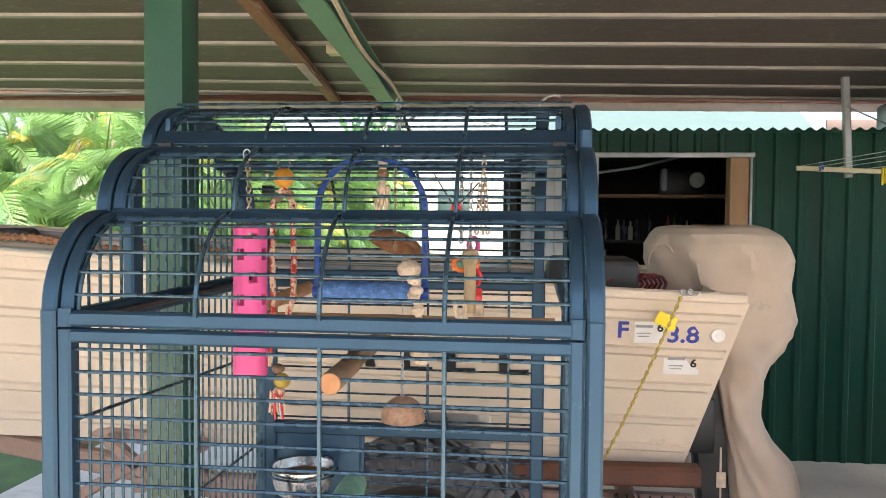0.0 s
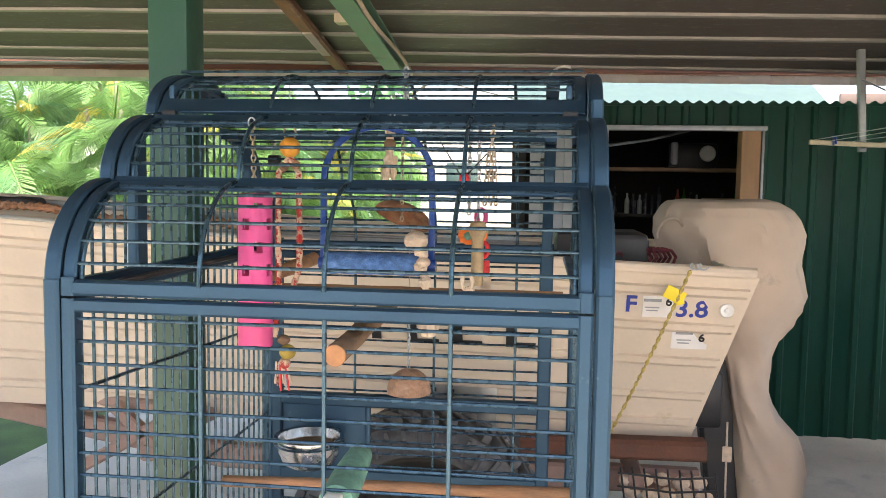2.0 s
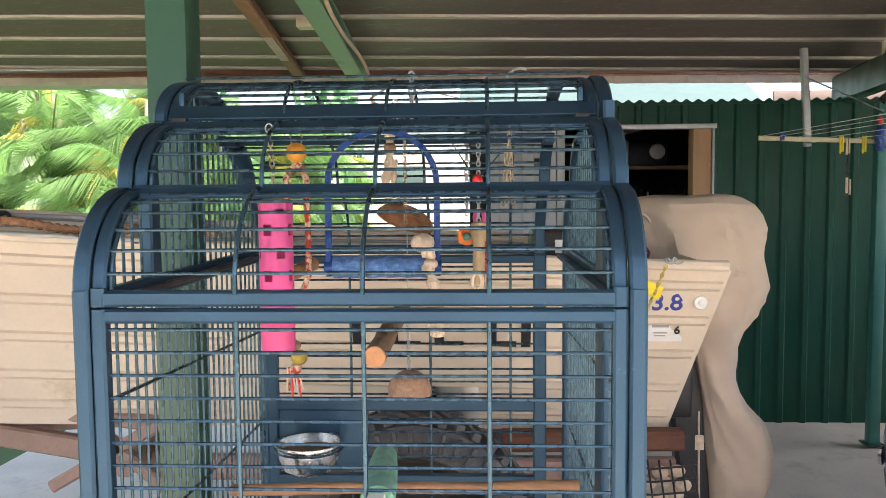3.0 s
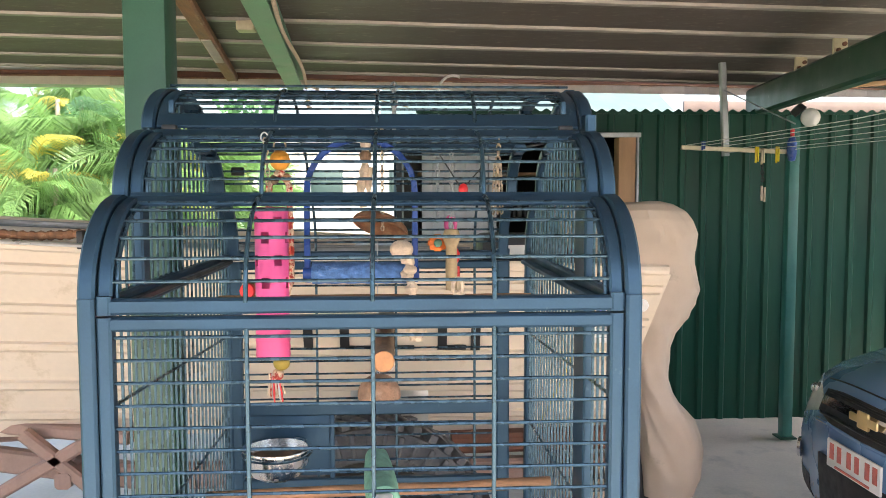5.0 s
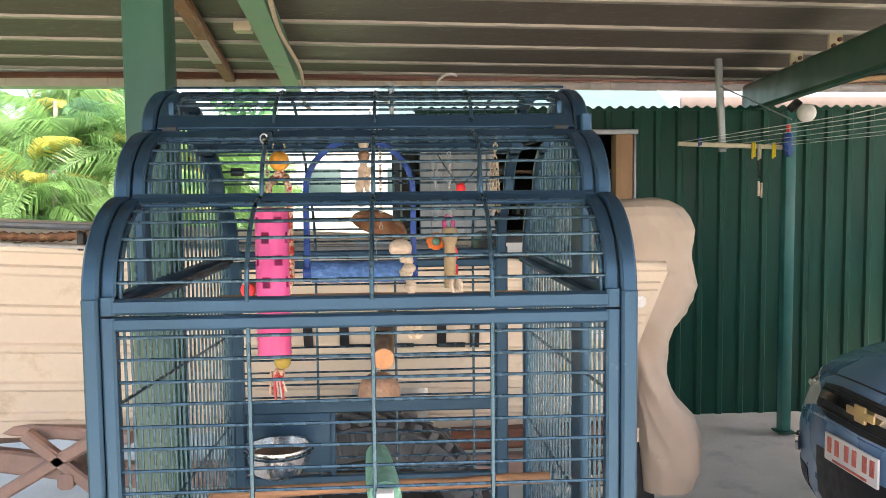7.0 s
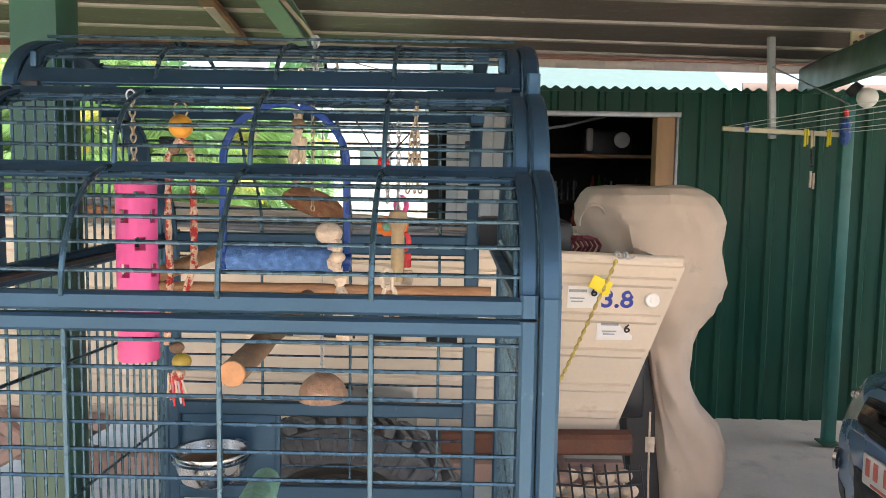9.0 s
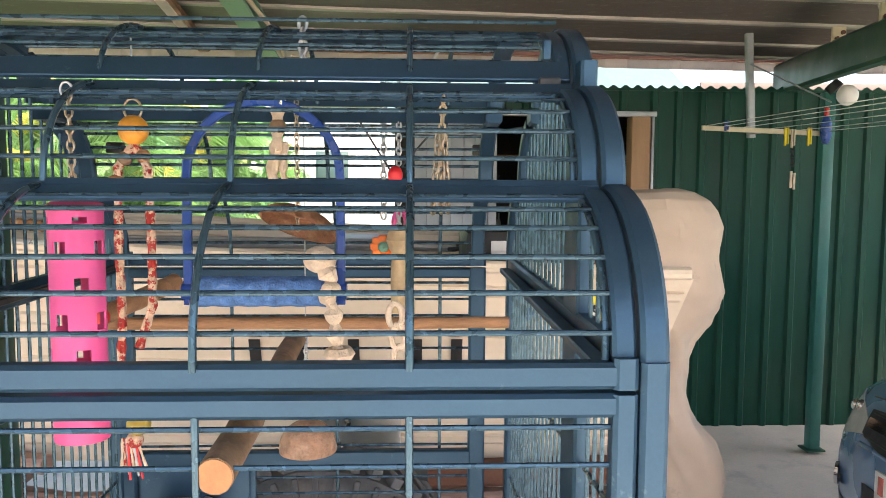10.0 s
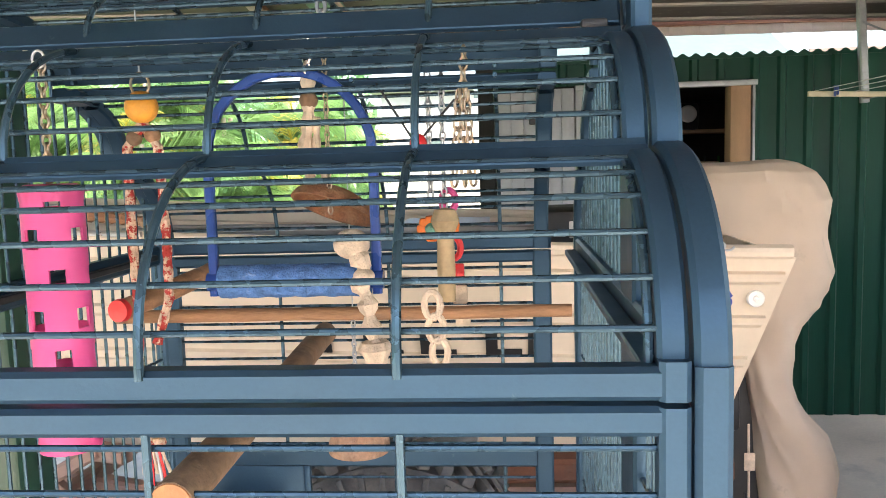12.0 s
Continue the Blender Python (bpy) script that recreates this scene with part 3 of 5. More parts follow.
    add_bar(bm, [(XL + 0.035, 1.12, 1.510), (XL + 0.035, 1.92, 1.510)], 0.014, 0.010)
    part("shelf_bracket", bm, M_BLACK, c)
    bm = bmesh.new()
    add_bar(bm, [(XR - 0.035, 1.12, 1.505), (XR - 0.035, 1.92, 1.505)], 0.02, 0.01)
    part("shelf_bracket", bm, M_CAGE, c)
    # feeder bay in the back, tray and castors
    box_part("feeder_panel", (-0.48, YB - 0.012, 1.012), (0.235, 0.006, 0.165), M_CAGE, c)
    box_part("feeder_edge", (-0.362, YB - 0.012, 1.012), (0.014, 0.014, 0.19), M_CAGE, c)
    box_part("tray", (XL / 2 + XR / 2, YM, 0.43), (XR - XL - 0.03, YB - YF - 0.04, 0.05), M_CAGE, c)
    for x in (XL + 0.0125, XR - 0.0115):
        for y in (YF + 0.014, YB - 0.014):
            bm = bmesh.new()
            add_lathe(bm, [(0.0, -0.012), (0.03, -0.012), (0.032, 0), (0.03, 0.012), (0.0, 0.012)], 16, Matrix.Translation((x, y, 0.034)) @ pose(0, 0, 0, 0, 90))
            w = part("castor", bm, M_BLACK, c)
            tube_part("stem", [(x, y, 0.05), (x, y, 0.13)], 0.008, M_GALV, w)
    return c


def side_top(y):
    """Height of the stepped side at depth y."""
    y = min(y, 2 * YM - y)
    for k in (2, 1, 0):
        p = tier_arc(k, 40)
        if y >= p[0][0]:
            for a, b in zip(p, p[1:]):
                if b[0] >= y:
                    return a[1]
            return p[-1][1]
    return Z1


cage()


# ---- things in the cage ----
def chain(parent, a, b, size=0.016, wire=0.0022, material=None, name="link"):
    """Oval links from a down to b, turned in turn."""
    a, b = Vector(a), Vector(b)
    n = max(2, int((b - a).length / (size * 0.72)))
    d = (b - a).normalized()
    q = d.to_track_quat('Z', 'Y').to_matrix().to_4x4()
    bm = bmesh.new()
    pts = [(size * 0.30 * math.cos(t), 0, size * 0.5 * math.sin(t)) for t in (2 * math.pi * k / 12 for k in range(12))]
    add_tube(bm, pts, wire, 6, True)
    me = mesh_of(bm, name, material or M_CHAIN)
    for i in range(n):
        o = new(name, me)
        o.parent = parent
        o.matrix_basis = Matrix.Translation(a + (b - a) * ((i + 0.5) / n)) @ q @ pose(0, 0, 0, 0, 0, 90 * (i % 2) + 20)


def knot_rope(parent, pts, r, material, name="rope", wobble=0.25):
    fine, rs = [], []
    for p, q in zip(pts, pts[1:]):
        p, q = Vector(p), Vector(q)
        n = max(2, int((q - p).length / 0.008))
        for i in range(n):
            fine.append(p.lerp(q, i / n))
    fine.append(Vector(pts[-1]))
    rs = [r * (1 + wobble * math.sin(i * 1.7)) for i in range(len(fine))]
    bm = bmesh.new()
    add_tube(bm, fine, rs, 8)
    return part(name, bm, material, parent)


def bead(parent, c, r, material, name="bead", sx=1, sz=1):
    bm = bmesh.new()
    bmesh.ops.create_uvsphere(bm, u_segments=16, v_segments=10, radius=r, matrix=Matrix.Translation(c) @ Matrix.Diagonal((sx, sx, sz, 1)))
    for f in bm.faces:
        f.smooth = True
    return part(name, bm, material, parent)


def stick(name, a, b, r0, r1, material, parent, end_material=None, label="", bumps=0.06):
    a, b = Vector(a), Vector(b)
    n = 14
    pts, rs = [], []
    for i in range(n + 1):
        t = i / n
        pts.append(a.lerp(b, t) + Vector((noise.noise((t * 4, 1, a.x * 9)), noise.noise((t * 4, 5, a.x * 9)), noise.noise((t * 4, 9, a.x * 9)))) * r0 * bumps * 3)
        rs.append((r0 + (r1 - r0) * t) * (1 + bumps * noise.noise((t * 9, 3, a.z * 7))))
    bm = bmesh.new()
    add_tube(bm, pts, rs, 14)
    ob = part(name, bm, material, parent, label)
    if end_material:
        d = (pts[0] - pts[1]).normalized()
        bm = bmesh.new()
        add_lathe(bm, [(0.0, 0.0016), (rs[0] * 0.93, 0.0012), (rs[0] * 0.97, -0.001)], 18, Matrix.Translation(pts[0]) @ d.to_track_quat('Z', 'Y').to_matrix().to_4x4())
        part("cut_end", bm, end_material, ob, "freshly cut pale end")
    return ob


def pink_tube_toy():
    t = thing("foraging_tube", "bright pink plastic tube toy with holes hanging in the cage", "bird toy", "cage toys")
    cx, cy, z0, z1, r = -0.398, 1.245, 1.400, 1.655, 0.0285
    seg, rows = 24, 40
    bm = bmesh.new()
    grid = []
    for j in range(rows + 1):
        z = z0 + (z1 - z0) * j / rows
        rr = r * (1.0 + (0.035 if j < 8 and j % 2 else 0.0))
        grid.append([bm.verts.new((cx + rr * math.cos(2 * math.pi * k / seg), cy + rr * math.sin(2 * math.pi * k / seg), z)) for k in range(seg)])
    for j in range(rows):
        for k in range(seg):
            q, kk = j % 6, (k + 3 * (j // 6 % 2)) % 6
            hole = 8 < j < 38 and q in (1, 2, 3) and kk in (1, 2)
            if not hole:
                f = bm.faces.new((grid[j][k], grid[j][(k + 1) % seg], grid[j + 1][(k + 1) % seg], grid[j + 1][k]))
                f.smooth = True
    thicken(bm, 0.002)
    part("tube", bm, M_PINK, t)
    bm = bmesh.new()
    add_lathe(bm, [(0.0, z1 + 0.003), (r * 0.8, z1 + 0.003), (r * 1.02, z1), (r * 1.02, z1 - 0.008)], 24, Matrix.Translation((cx, cy, 0)))
    part("cap", bm, M_PINK, t)
    chain(t, (-0.41, 1.266, 1.775), (-0.40, 1.247, 1.66), 0.012, 0.0014, M_CHAIN)
    tube_part("hook", [(-0.41 + 0.006 * math.cos(a), 1.262, 1.777 + 0.008 * math.sin(a)) for a in (0.3 * k for k in range(20))], 0.0014, M_GALV, t)


def rope_ball_toy():
    t = thing("rope_toy", "amber ball with red flecked rope strands and wooden pieces", "bird toy", "cage toys")
    x, y, z = -0.418, 1.494, 1.747
    tube_part("hook", [(x + 0.012 * math.cos(a), y, z + 0.028 + 0.014 * math.sin(a)) for a in (2 * math.pi * k / 18 for k in range(18))], 0.0018, M_CHAIN, t, 8, closed=True)
    tube_part("wire", [(x, y, z + 0.042), (x, y, 1.872)], 0.0012, M_GALV, t)
    bead(t, (x, y, z), 0.0205, M_YELLOW, "ball")
    knot_rope(t, [(x, y, z - 0.02), (x - 0.022, y, z - 0.05), (x - 0.026, y + 0.005, z - 0.16), (x - 0.022, y, z - 0.26), (x - 0.03, y, z - 0.38)], 0.0062, M_REDROPE, "rope", 0.14)
    knot_rope(t, [(x, y, z - 0.02), (x + 0.018, y, z - 0.05), (x + 0.019, y + 0.005, z - 0.16), (x + 0.020, y, z - 0.24), (x + 0.0, y, z - 0.30)], 0.0062, M_REDROPE, "rope", 0.14)
    bead(t, (x + 0.012, y, z - 0.035), 0.010, M_WOOD)
    bead(t, (x - 0.012, y, z - 0.038), 0.010, M_BRANCH)
    bead(t, (x - 0.025, y, z - 0.068), 0.011, M_COCO, sz=0.7)
    bead(t, (x + 0.02, y, z - 0.080), 0.010, M_RED, sz=0.6)
    # lower hanging cluster
    bead(t, (x - 0.012, y, z - 0.385), 0.013, M_BRANCH, sz=0.8)
    bead(t, (x - 0.002, y - 0.006, z - 0.408), 0.017, M_OLIVE, sz=0.9)
    bead(t, (x - 0.010, y, z - 0.432), 0.012, M_REDROPE)
    for k in range(9):
        dx = -0.022 + 0.0040 * k
        knot_rope(t, [(x + dx * 0.6 - 0.014, y, z - 0.43), (x + dx - 0.008, y + 0.004 * (k % 3), z - 0.475 - 0.005 * (k % 4))], 0.0021, (M_ROPE, M_REDROPE, M_GALV, M_RED)[k % 4], "tassel")


def blue_swing():
    t = thing("bird_swing", "blue plastic arch swing with a gritty blue perch", "bird swing")
    xa, xb, y, z = -0.368, -0.157, 1.602, 1.510
    bm = bmesh.new()
    pts, rs = [], []
    for i in range(17):
        u = i / 16
        pts.append(Vector((xa + (xb - xa) * u, y, z)))
        rs.append(0.0232 * (1 + 0.04 * math.sin(i * 2.2)))
    add_tube(bm, pts, rs, 18)
    part("perch", bm, M_BLUESTONE, t)
    cx, w = (xa + xb) / 2, (xb - xa) / 2 + 0.010
    pts = [(cx - w, y, z - 0.02), (cx - w, y, z + 0.06), (cx - w, y, z + 0.17)]
    pts += [(cx - w * math.cos(a), y, z + 0.175 + 0.112 * math.sin(a)) for a in (math.pi * k / 16 for k in range(1, 16))]
    pts += [(cx + w, y, z + 0.17), (cx + w, y, z + 0.06), (cx + w, y, z - 0.02)]
    bm = bmesh.new()
    add_bar(bm, pts, 0.013, 0.012, (0, 1, 0))
    part("arch", bm, M_BLUEP, t)
    for x in (cx - w, cx + w):
        bm = bmesh.new()
        add_lathe(bm, [(0.0, -0.009), (0.013, -0.009), (0.013, 0.009), (0.0, 0.009)], 14, Matrix.Translation((x, y, z)) @ pose(0, 0, 0, 0, 90))
        part("end_cap", bm, M_BLUEP, t)
    chain(t, (cx + 0.03, y, 1.86), (cx + 0.03, y, 1.79), 0.02, 0.0022, M_STEEL)
    chain(t, (cx + 0.045, y + 0.04, 1.84), (cx + 0.045, y + 0.04, 1.60), 0.012, 0.0012, M_CHAIN)


def coconut_toys():
    t = thing("coconut_toy", "half coconut shell on a cream rope with a knotted tail", "bird toy", "cage toys")
    c = Vector((-0.224, 1.69, 1.602))
    m = Matrix.Translation(c) @ pose(0, 0, 0, -20, 18, 0)
    bm = bmesh.new()
    R = 0.066
    prof = [(R * math.sin(a), R * 0.50 * math.cos(a)) for a in (math.pi / 2 * k / 9 for k in range(10))]
    prof += [(R * 0.93 * math.sin(a), R * 0.43 * math.cos(a)) for a in (math.pi / 2 * k / 9 for k in range(9, -1, -1))]
    add_lathe(bm, prof, 26, m)
    part("shell", bm, M_COCO, t)
    knot_rope(t, [(-0.255, 1.70, 1.83), (-0.257, 1.70, 1.74), (-0.268, 1.71, 1.69), (-0.262, 1.715, 1.65)], 0.010, M_ROPE)
    knot_rope(t, [(-0.245, 1.70, 1.74), (-0.250, 1.71, 1.69), (-0.240, 1.715, 1.65)], 0.006, M_ROPE)
    bead(t, (-0.256, 1.70, 1.765), 0.014, M_BRANCH)
    # shell and rope below
    bead(t, (-0.176, 1.575, 1.562), 0.023, M_ROPE, "cotton_knot", 1.1, 0.9)
    knot_rope(t, [(-0.170, 1.567, 1.55), (-0.158, 1.565, 1.532), (-0.166, 1.565, 1.512), (-0.156, 1.565, 1.490), (-0.152, 1.565, 1.45), (-0.148, 1.565, 1.425)], 0.0115, M_ROPE, "rope", 0.4)
    knot_rope(t, [(-0.148, 1.565, 1.43), (-0.146, 1.565, 1.40), (-0.146, 1.567, 1.368)], 0.019, M_ROPE, "tassel", 0.3)
    bead(t, (-0.158, 1.560, 1.520), 0.0135, M_ROPE, "knot", 1.1, 0.8)
    b = thing("coconut_bell", "small rough coconut shell bell on a chain", "bird toy", "cage toys")
    R = 0.054
    bm = bmesh.new()
    prof = [(0.0, 0.0)] + [(R * math.sin(a), -R * 0.98 * (1 - math.cos(a))) for a in (math.pi / 2 * k / 8 for k in range(1, 9))]
    prof += [(R * 0.99, -R * 1.12), (R * 0.9, -R * 1.12), (R * 0.85, -R * 0.85), (0.0, -R * 0.15)]
    add_lathe(bm, prof, 24, Matrix.Translation((-0.233, 1.86, 1.230)))
    part("shell", bm, mat("pale_coconut_husk", (0.40, 0.23, 0.15), 0.8, 0.0, 0.4, 45, 0.6, 250, dirt=(0.52, 0.36, 0.26), dirt_amount=0.5, dirt_scale=30), b)
    chain(b, (-0.235, 1.86, 1.40), (-0.235, 1.86, 1.230), 0.012, 0.0016, M_GALV)
    tube_part("wire", [(-0.235, 1.86, 1.40), (-0.235, 1.86, 1.88)], 0.0012, M_GALV, b)


def hanging_toys():
    t = thing("chain_toy", "brass chain loops hanging from the cage top", "bird toy", "cage toys")
    chain(t, (-0.004, 1.29, 1.776), (-0.006, 1.29, 1.735), 0.013, 0.0014)
    for dx in (-0.010, 0.0, 0.008):
        chain(t, (-0.006 + dx * 0.4, 1.29, 1.735), (-0.006 + dx, 1.29 + dx, 1.645), 0.012, 0.0014)
    b = thing("bell_toy", "small red bell on crossed wires", "bird toy", "cage toys")
    bead(b, (-0.060, 1.38, 1.688), 0.0095, M_RED, "bell", 1, 1.2)
    tube_part("wire", [(-0.105, 1.39, 1.755), (-0.064, 1.38, 1.690)], 0.0013, M_BLACK, b)
    tube_part("wire", [(-0.020, 1.39, 1.735), (-0.060, 1.38, 1.690)], 0.0013, M_BLACK, b)
    s = thing("star_toy", "orange and red plastic shapes with pink links", "bird toy", "cage toys")
    x, y, z = -0.088, 1.80, 1.562
    chain(s, (x, y, 1.86), (x, y, z + 0.05), 0.016, 0.0018, M_GALV)
    bm = bmesh.new()
    for k in range(8):
        a = k * math.pi / 4
        add_box(bm, (0.014 * math.cos(a), 0, 0.014 * math.sin(a)), (0.020, 0.016, 0.014), 0.004, pose(x, y, z, 0, math.degrees(-a) * 0, 0))
    bead(s, (x, y - 0.010, z), 0.010, M_GREENSTONE, "hub")
    part("star", bm, M_ORANGE, s)
    for k, (dx, dz, mt) in enumerate(((0.03, 0.006, M_ORANGE), (0.036, -0.03, M_RED), (0.03, 0.045, M_PINK))):
        bm = bmesh.new()
        pts = [(x + dx + 0.011 * math.cos(a), y - 0.02, z + dz + 0.017 * math.sin(a)) for a in (2 * math.pi * i / 14 for i in range(14))]
        add_tube(bm, pts, 0.0055, 8, True)
        part("ring", bm, mt, s)
    for k in range(3):
        box_part("block", (x + 0.04 + 0.004 * k, y - 0.02, z - 0.07 - 0.035 * k), (0.024, 0.010, 0.030), (M_RED, M_ROPE, M_ROPE)[k], s, 0.003, m=None)
    for k in range(3):
        tube_part("cream_link", [(-0.062 + 0.010 * math.cos(a) + 0.004 * k, 1.50, 1.490 - 0.030 * k + 0.017 * math.sin(a)) for a in (2 * math.pi * i / 14 for i in range(14))], 0.0045, M_ROPE, s, 8, closed=True)
    w = thing("wood_bead_toy", "turned wooden bead stack on a chain", "bird toy", "cage toys")
    xx, yy, zz = -0.060, 1.72, 1.455
    bm = bmesh.new()
    add_lathe(bm, [(0.0, 0.0), (0.013, 0.002), (0.014, 0.05), (0.013, 0.104), (0.016, 0.110), (0.022, 0.125), (0.016, 0.142), (0.0, 0.145)], 16, Matrix.Translation((xx, yy, zz)))
    part("stack", bm, mat("pale_turned_wood", (0.45, 0.33, 0.19), 0.7, 0.0, 0.25, 30, 0.2, 160), w)
    chain(w, (xx, yy, 1.86), (xx, yy, zz + 0.143), 0.014, 0.0016, M_GALV)


def perches():
    p = thing("perch", "short branch perch with a sawn end facing forward", "perch", "perches")
    stick("branch", (-0.205, 1.036, 1.434), (-0.207, 1.535, 1.449), 0.0165, 0.0145, M_BRANCH, p, M_CUT)
    p = thing("perch", "long thin wooden dowel perch across the cage", "perch", "perches")
    stick("dowel", (-0.60, 1.75, 1.434), (0.13, 1.75, 1.434), 0.011, 0.010, M_WOOD, p)
    p = thing("perch", "thick branch perch with a red end cap", "perch", "perches")
    b = stick("branch", (-0.500, 1.560, 1.478), (-0.45, 1.78, 1.50), 0.015, 0.016, M_WOOD, p)
    bm = bmesh.new()
    add_lathe(bm, [(0.0, 0.004), (0.0152, 0.003), (0.0165, -0.003), (0.0165, -0.006)], 18, Matrix.Translation((-0.500, 1.560, 1.478)) @ pose(0, 0, 0, 90, 0, -10))
    part("cap", bm, M_RED, b)
    p = thing("perch", "lower wooden dowel perch, rough and chewed", "perch", "perches")
    stick("dowel", (-0.60, 1.60, 1.022), (0.15, 1.60, 1.038), 0.013, 0.013, M_WOOD, p, bumps=0.12)
    p = thing("perch", "tapered mint green grit perch", "perch", "perches")
    a, b = Vector((-0.225, 1.30, 1.207)), Vector((-0.207, 1.052, 1.215))
    d = (a - b)
    bm = bmesh.new()
    L = d.length
    add_lathe(bm, [(0.0, 0), (0.026, 0.0), (0.027, L * 0.3), (0.024, L * 0.7), (0.021, L * 0.93), (0.014, L * 0.99), (0.0, L)], 20, Matrix.Translation(b) @ d.to_track_quat('Z', 'Y').to_matrix().to_4x4())
    part("grit_cone", bm, M_GREENSTONE, p)
    box_part("nut", (-0.206, 1.030, 1.222), (0.026, 0.024, 0.026), M_WHITE, p, 0.004)


def food_bowl():
    b = thing("food_bowl", "shiny stainless steel food bowl in its holder", "bowl")
    bm = bmesh.new()
    R = 0.084
    prof = [(0.0, 0.0), (R * 0.55, 0.0), (R * 0.80, 0.012), (R * 0.93, 0.040), (R * 0.96, 0.072), (R * 1.05, 0.075), (R * 1.05, 0.078), (R * 0.93, 0.076), (R * 0.90, 0.042), (R * 0.76, 0.015), (0.0, 0.004)]
    add_lathe(bm, prof, 32, Matrix.Translation((-0.494, 1.895, 0.960)))
    part("bowl", bm, M_STEEL, b)
    bm = bmesh.new()
    add_lathe(bm, [(0.0, 0.0), (R * 0.9, 0.0), (R * 0.9, 0.002)], 24, Matrix.Translation((-0.494, 1.895, 1.010)))
    part("seed", bm, M_BRANCH, b, "brown seed mix")
    tube_part("holder_ring", [(-0.494 + 0.087 * math.cos(a), 1.895 + 0.087 * math.sin(a), 1.023) for a in (2 * math.pi * k / 28 for k in range(28))], 0.003, M_BAR, b, 6, closed=True)
    for x in (-0.54, -0.45):
        tube_part("arm", [(x, 1.97, 1.023), (x, 1.99, 1.023)], 0.003, M_BAR, b)
    h = thing("hook", "steel snap hook on the cage top", "hook")
    chain(h, (-0.19, 1.515, 1.903), (-0.19, 1.515, 1.81), 0.020, 0.0026, M_GALV)


pink_tube_toy()
rope_ball_toy()
blue_swing()
coconut_toys()
hanging_toys()
perches()
food_bowl()


# ---- the boat on its trailer ----
def hull_point(u, v):
    """Point of the near side: u from 0 at the stern to 1 at the bow, v from 0 at the chine to 1 at the gunwale."""
    x = 0.80 - 4.2 * u
    bend = max(0.0, (u - 0.76) / 0.24) ** 2.0
    gun_z = 1.39 + 0.22 * u ** 1.25
    chine_z = 0.73 + 0.02 * u + 0.30 * max(0.0, (u - 0.80) / 0.20) ** 2
    gun_y = 2.74 + 0.72 * bend
    chine_y = 3.02 + 0.46 * bend
    rake = 0.0 if u > 0.13 else (1 - v) * -0.165 * (1 - u / 0.13)
    return Vector((x + rake + 0.25 * bend * v * -1, chine_y + (gun_y - chine_y) * v, chine_z + (gun_z - chine_z) * v))


def boat():
    b = thing("boat", "beige pressed aluminium dinghy with ribbed sides on a trailer", "boat")
    cy = 3.48
    strakes = (0.12, 0.29, 0.50, 0.70, 0.90)
    vs = [0.0]
    for s in strakes:
        vs += [s - 0.030, s - 0.016, s + 0.016, s + 0.030]
    vs.append(1.0)

    def side(mirror):
        bm = bmesh.new()
        rows = []
        for i in range(37):
            u = i / 36
            row = []
            for v in vs:
                p = hull_point(u, v)
                if any(abs(v - s) < 0.020 for s in strakes):
                    p.y -= 0.016
                    p.z += 0.002
                if mirror:
                    p.y = 2 * cy - p.y
                row.append(bm.verts.new(p))
            rows.append(row)
        for A, B in zip(rows, rows[1:]):
            for k in range(len(vs) - 1):
                bm.faces.new((A[k], A[k + 1], B[k + 1], B[k]))
        thicken(bm, 0.006 if mirror else -0.006)
        return bm

    near = part("side", side(False), M_HULL, b)
    part("side", side(True), M_HULL, b)
    for mirror in (False, True):
        pts = []
        for i in range(30):
            p = hull_point(i / 29, 1.0)
            if mirror:
                p.y = 2 * cy - p.y
            pts.append(p + Vector((0, 0, 0.01)))
        tube_part("gunwale", pts, 0.020, M_HULL if not mirror else M_HULL, b, 10)
    # bottom and transom
    bm = bmesh.new()
    rings = []
    for i in range(25):
        p = hull_point(i / 24, 0.0)
        rings.append([p, Vector((p.x, cy, p.z - 0.10)), Vector((p.x, 2 * cy - p.y, p.z))])
    add_loft(bm, rings, cap=False, closed=False, smooth=False)
    thicken(bm, 0.006)
    part("bottom", bm, M_HULL, b)
    bm = bmesh.new()
    q = [hull_point(0.004, 0.0), hull_point(0.004, 1.0)]
    f = bm.faces.new([bm.verts.new(p) for p in (q[0], q[1], Vector((q[1].x, 2 * cy - q[1].y, q[1].z)), Vector((q[0].x, 2 * cy - q[0].y, q[0].z)))])
    thicken(bm, 0.03)
    part("transom", bm, M_HULL, b)
    # fittings on the near side
    bm = bmesh.new()
    add_lathe(bm, [(0.0, 0.006), (0.007, 0.008), (0.009, 0.004), (0.022, 0.010), (0.025, 0.004), (0.025, 0.0)], 24, Matrix.Translation((0.72, hull_y(0.72, 1.265) - 0.012, 1.265)) @ pose(0, 0, 0, 90))
    part("bung", bm, M_WHITE, b, "round white drain fitting")
    for x, z, w, h in ((0.490, 1.270, 0.105, 0.085), (0.610, 1.150, 0.125, 0.080)):
        bm = bmesh.new()
        add_box(bm, (0, 0, 0), (w, 0.003, h), 0.001, hull_mat(x, z, 0.004))
        lab = part("label", bm, M_WHITE, b, "white registration sticker with small grey print")
        for k, (dx, dz, ww, hh) in enumerate(((-0.02, 0.025, 0.06, 0.010), (-0.02, -0.004, 0.05, 0.004), (-0.02, -0.016, 0.04, 0.004))):
            bm = bmesh.new()
            add_box(bm, (dx, 0, dz), (ww, 0.002, hh), 0, hull_mat(x, z, 0.007))
            part("print_bar", bm, M_GALV, lab)
    return b


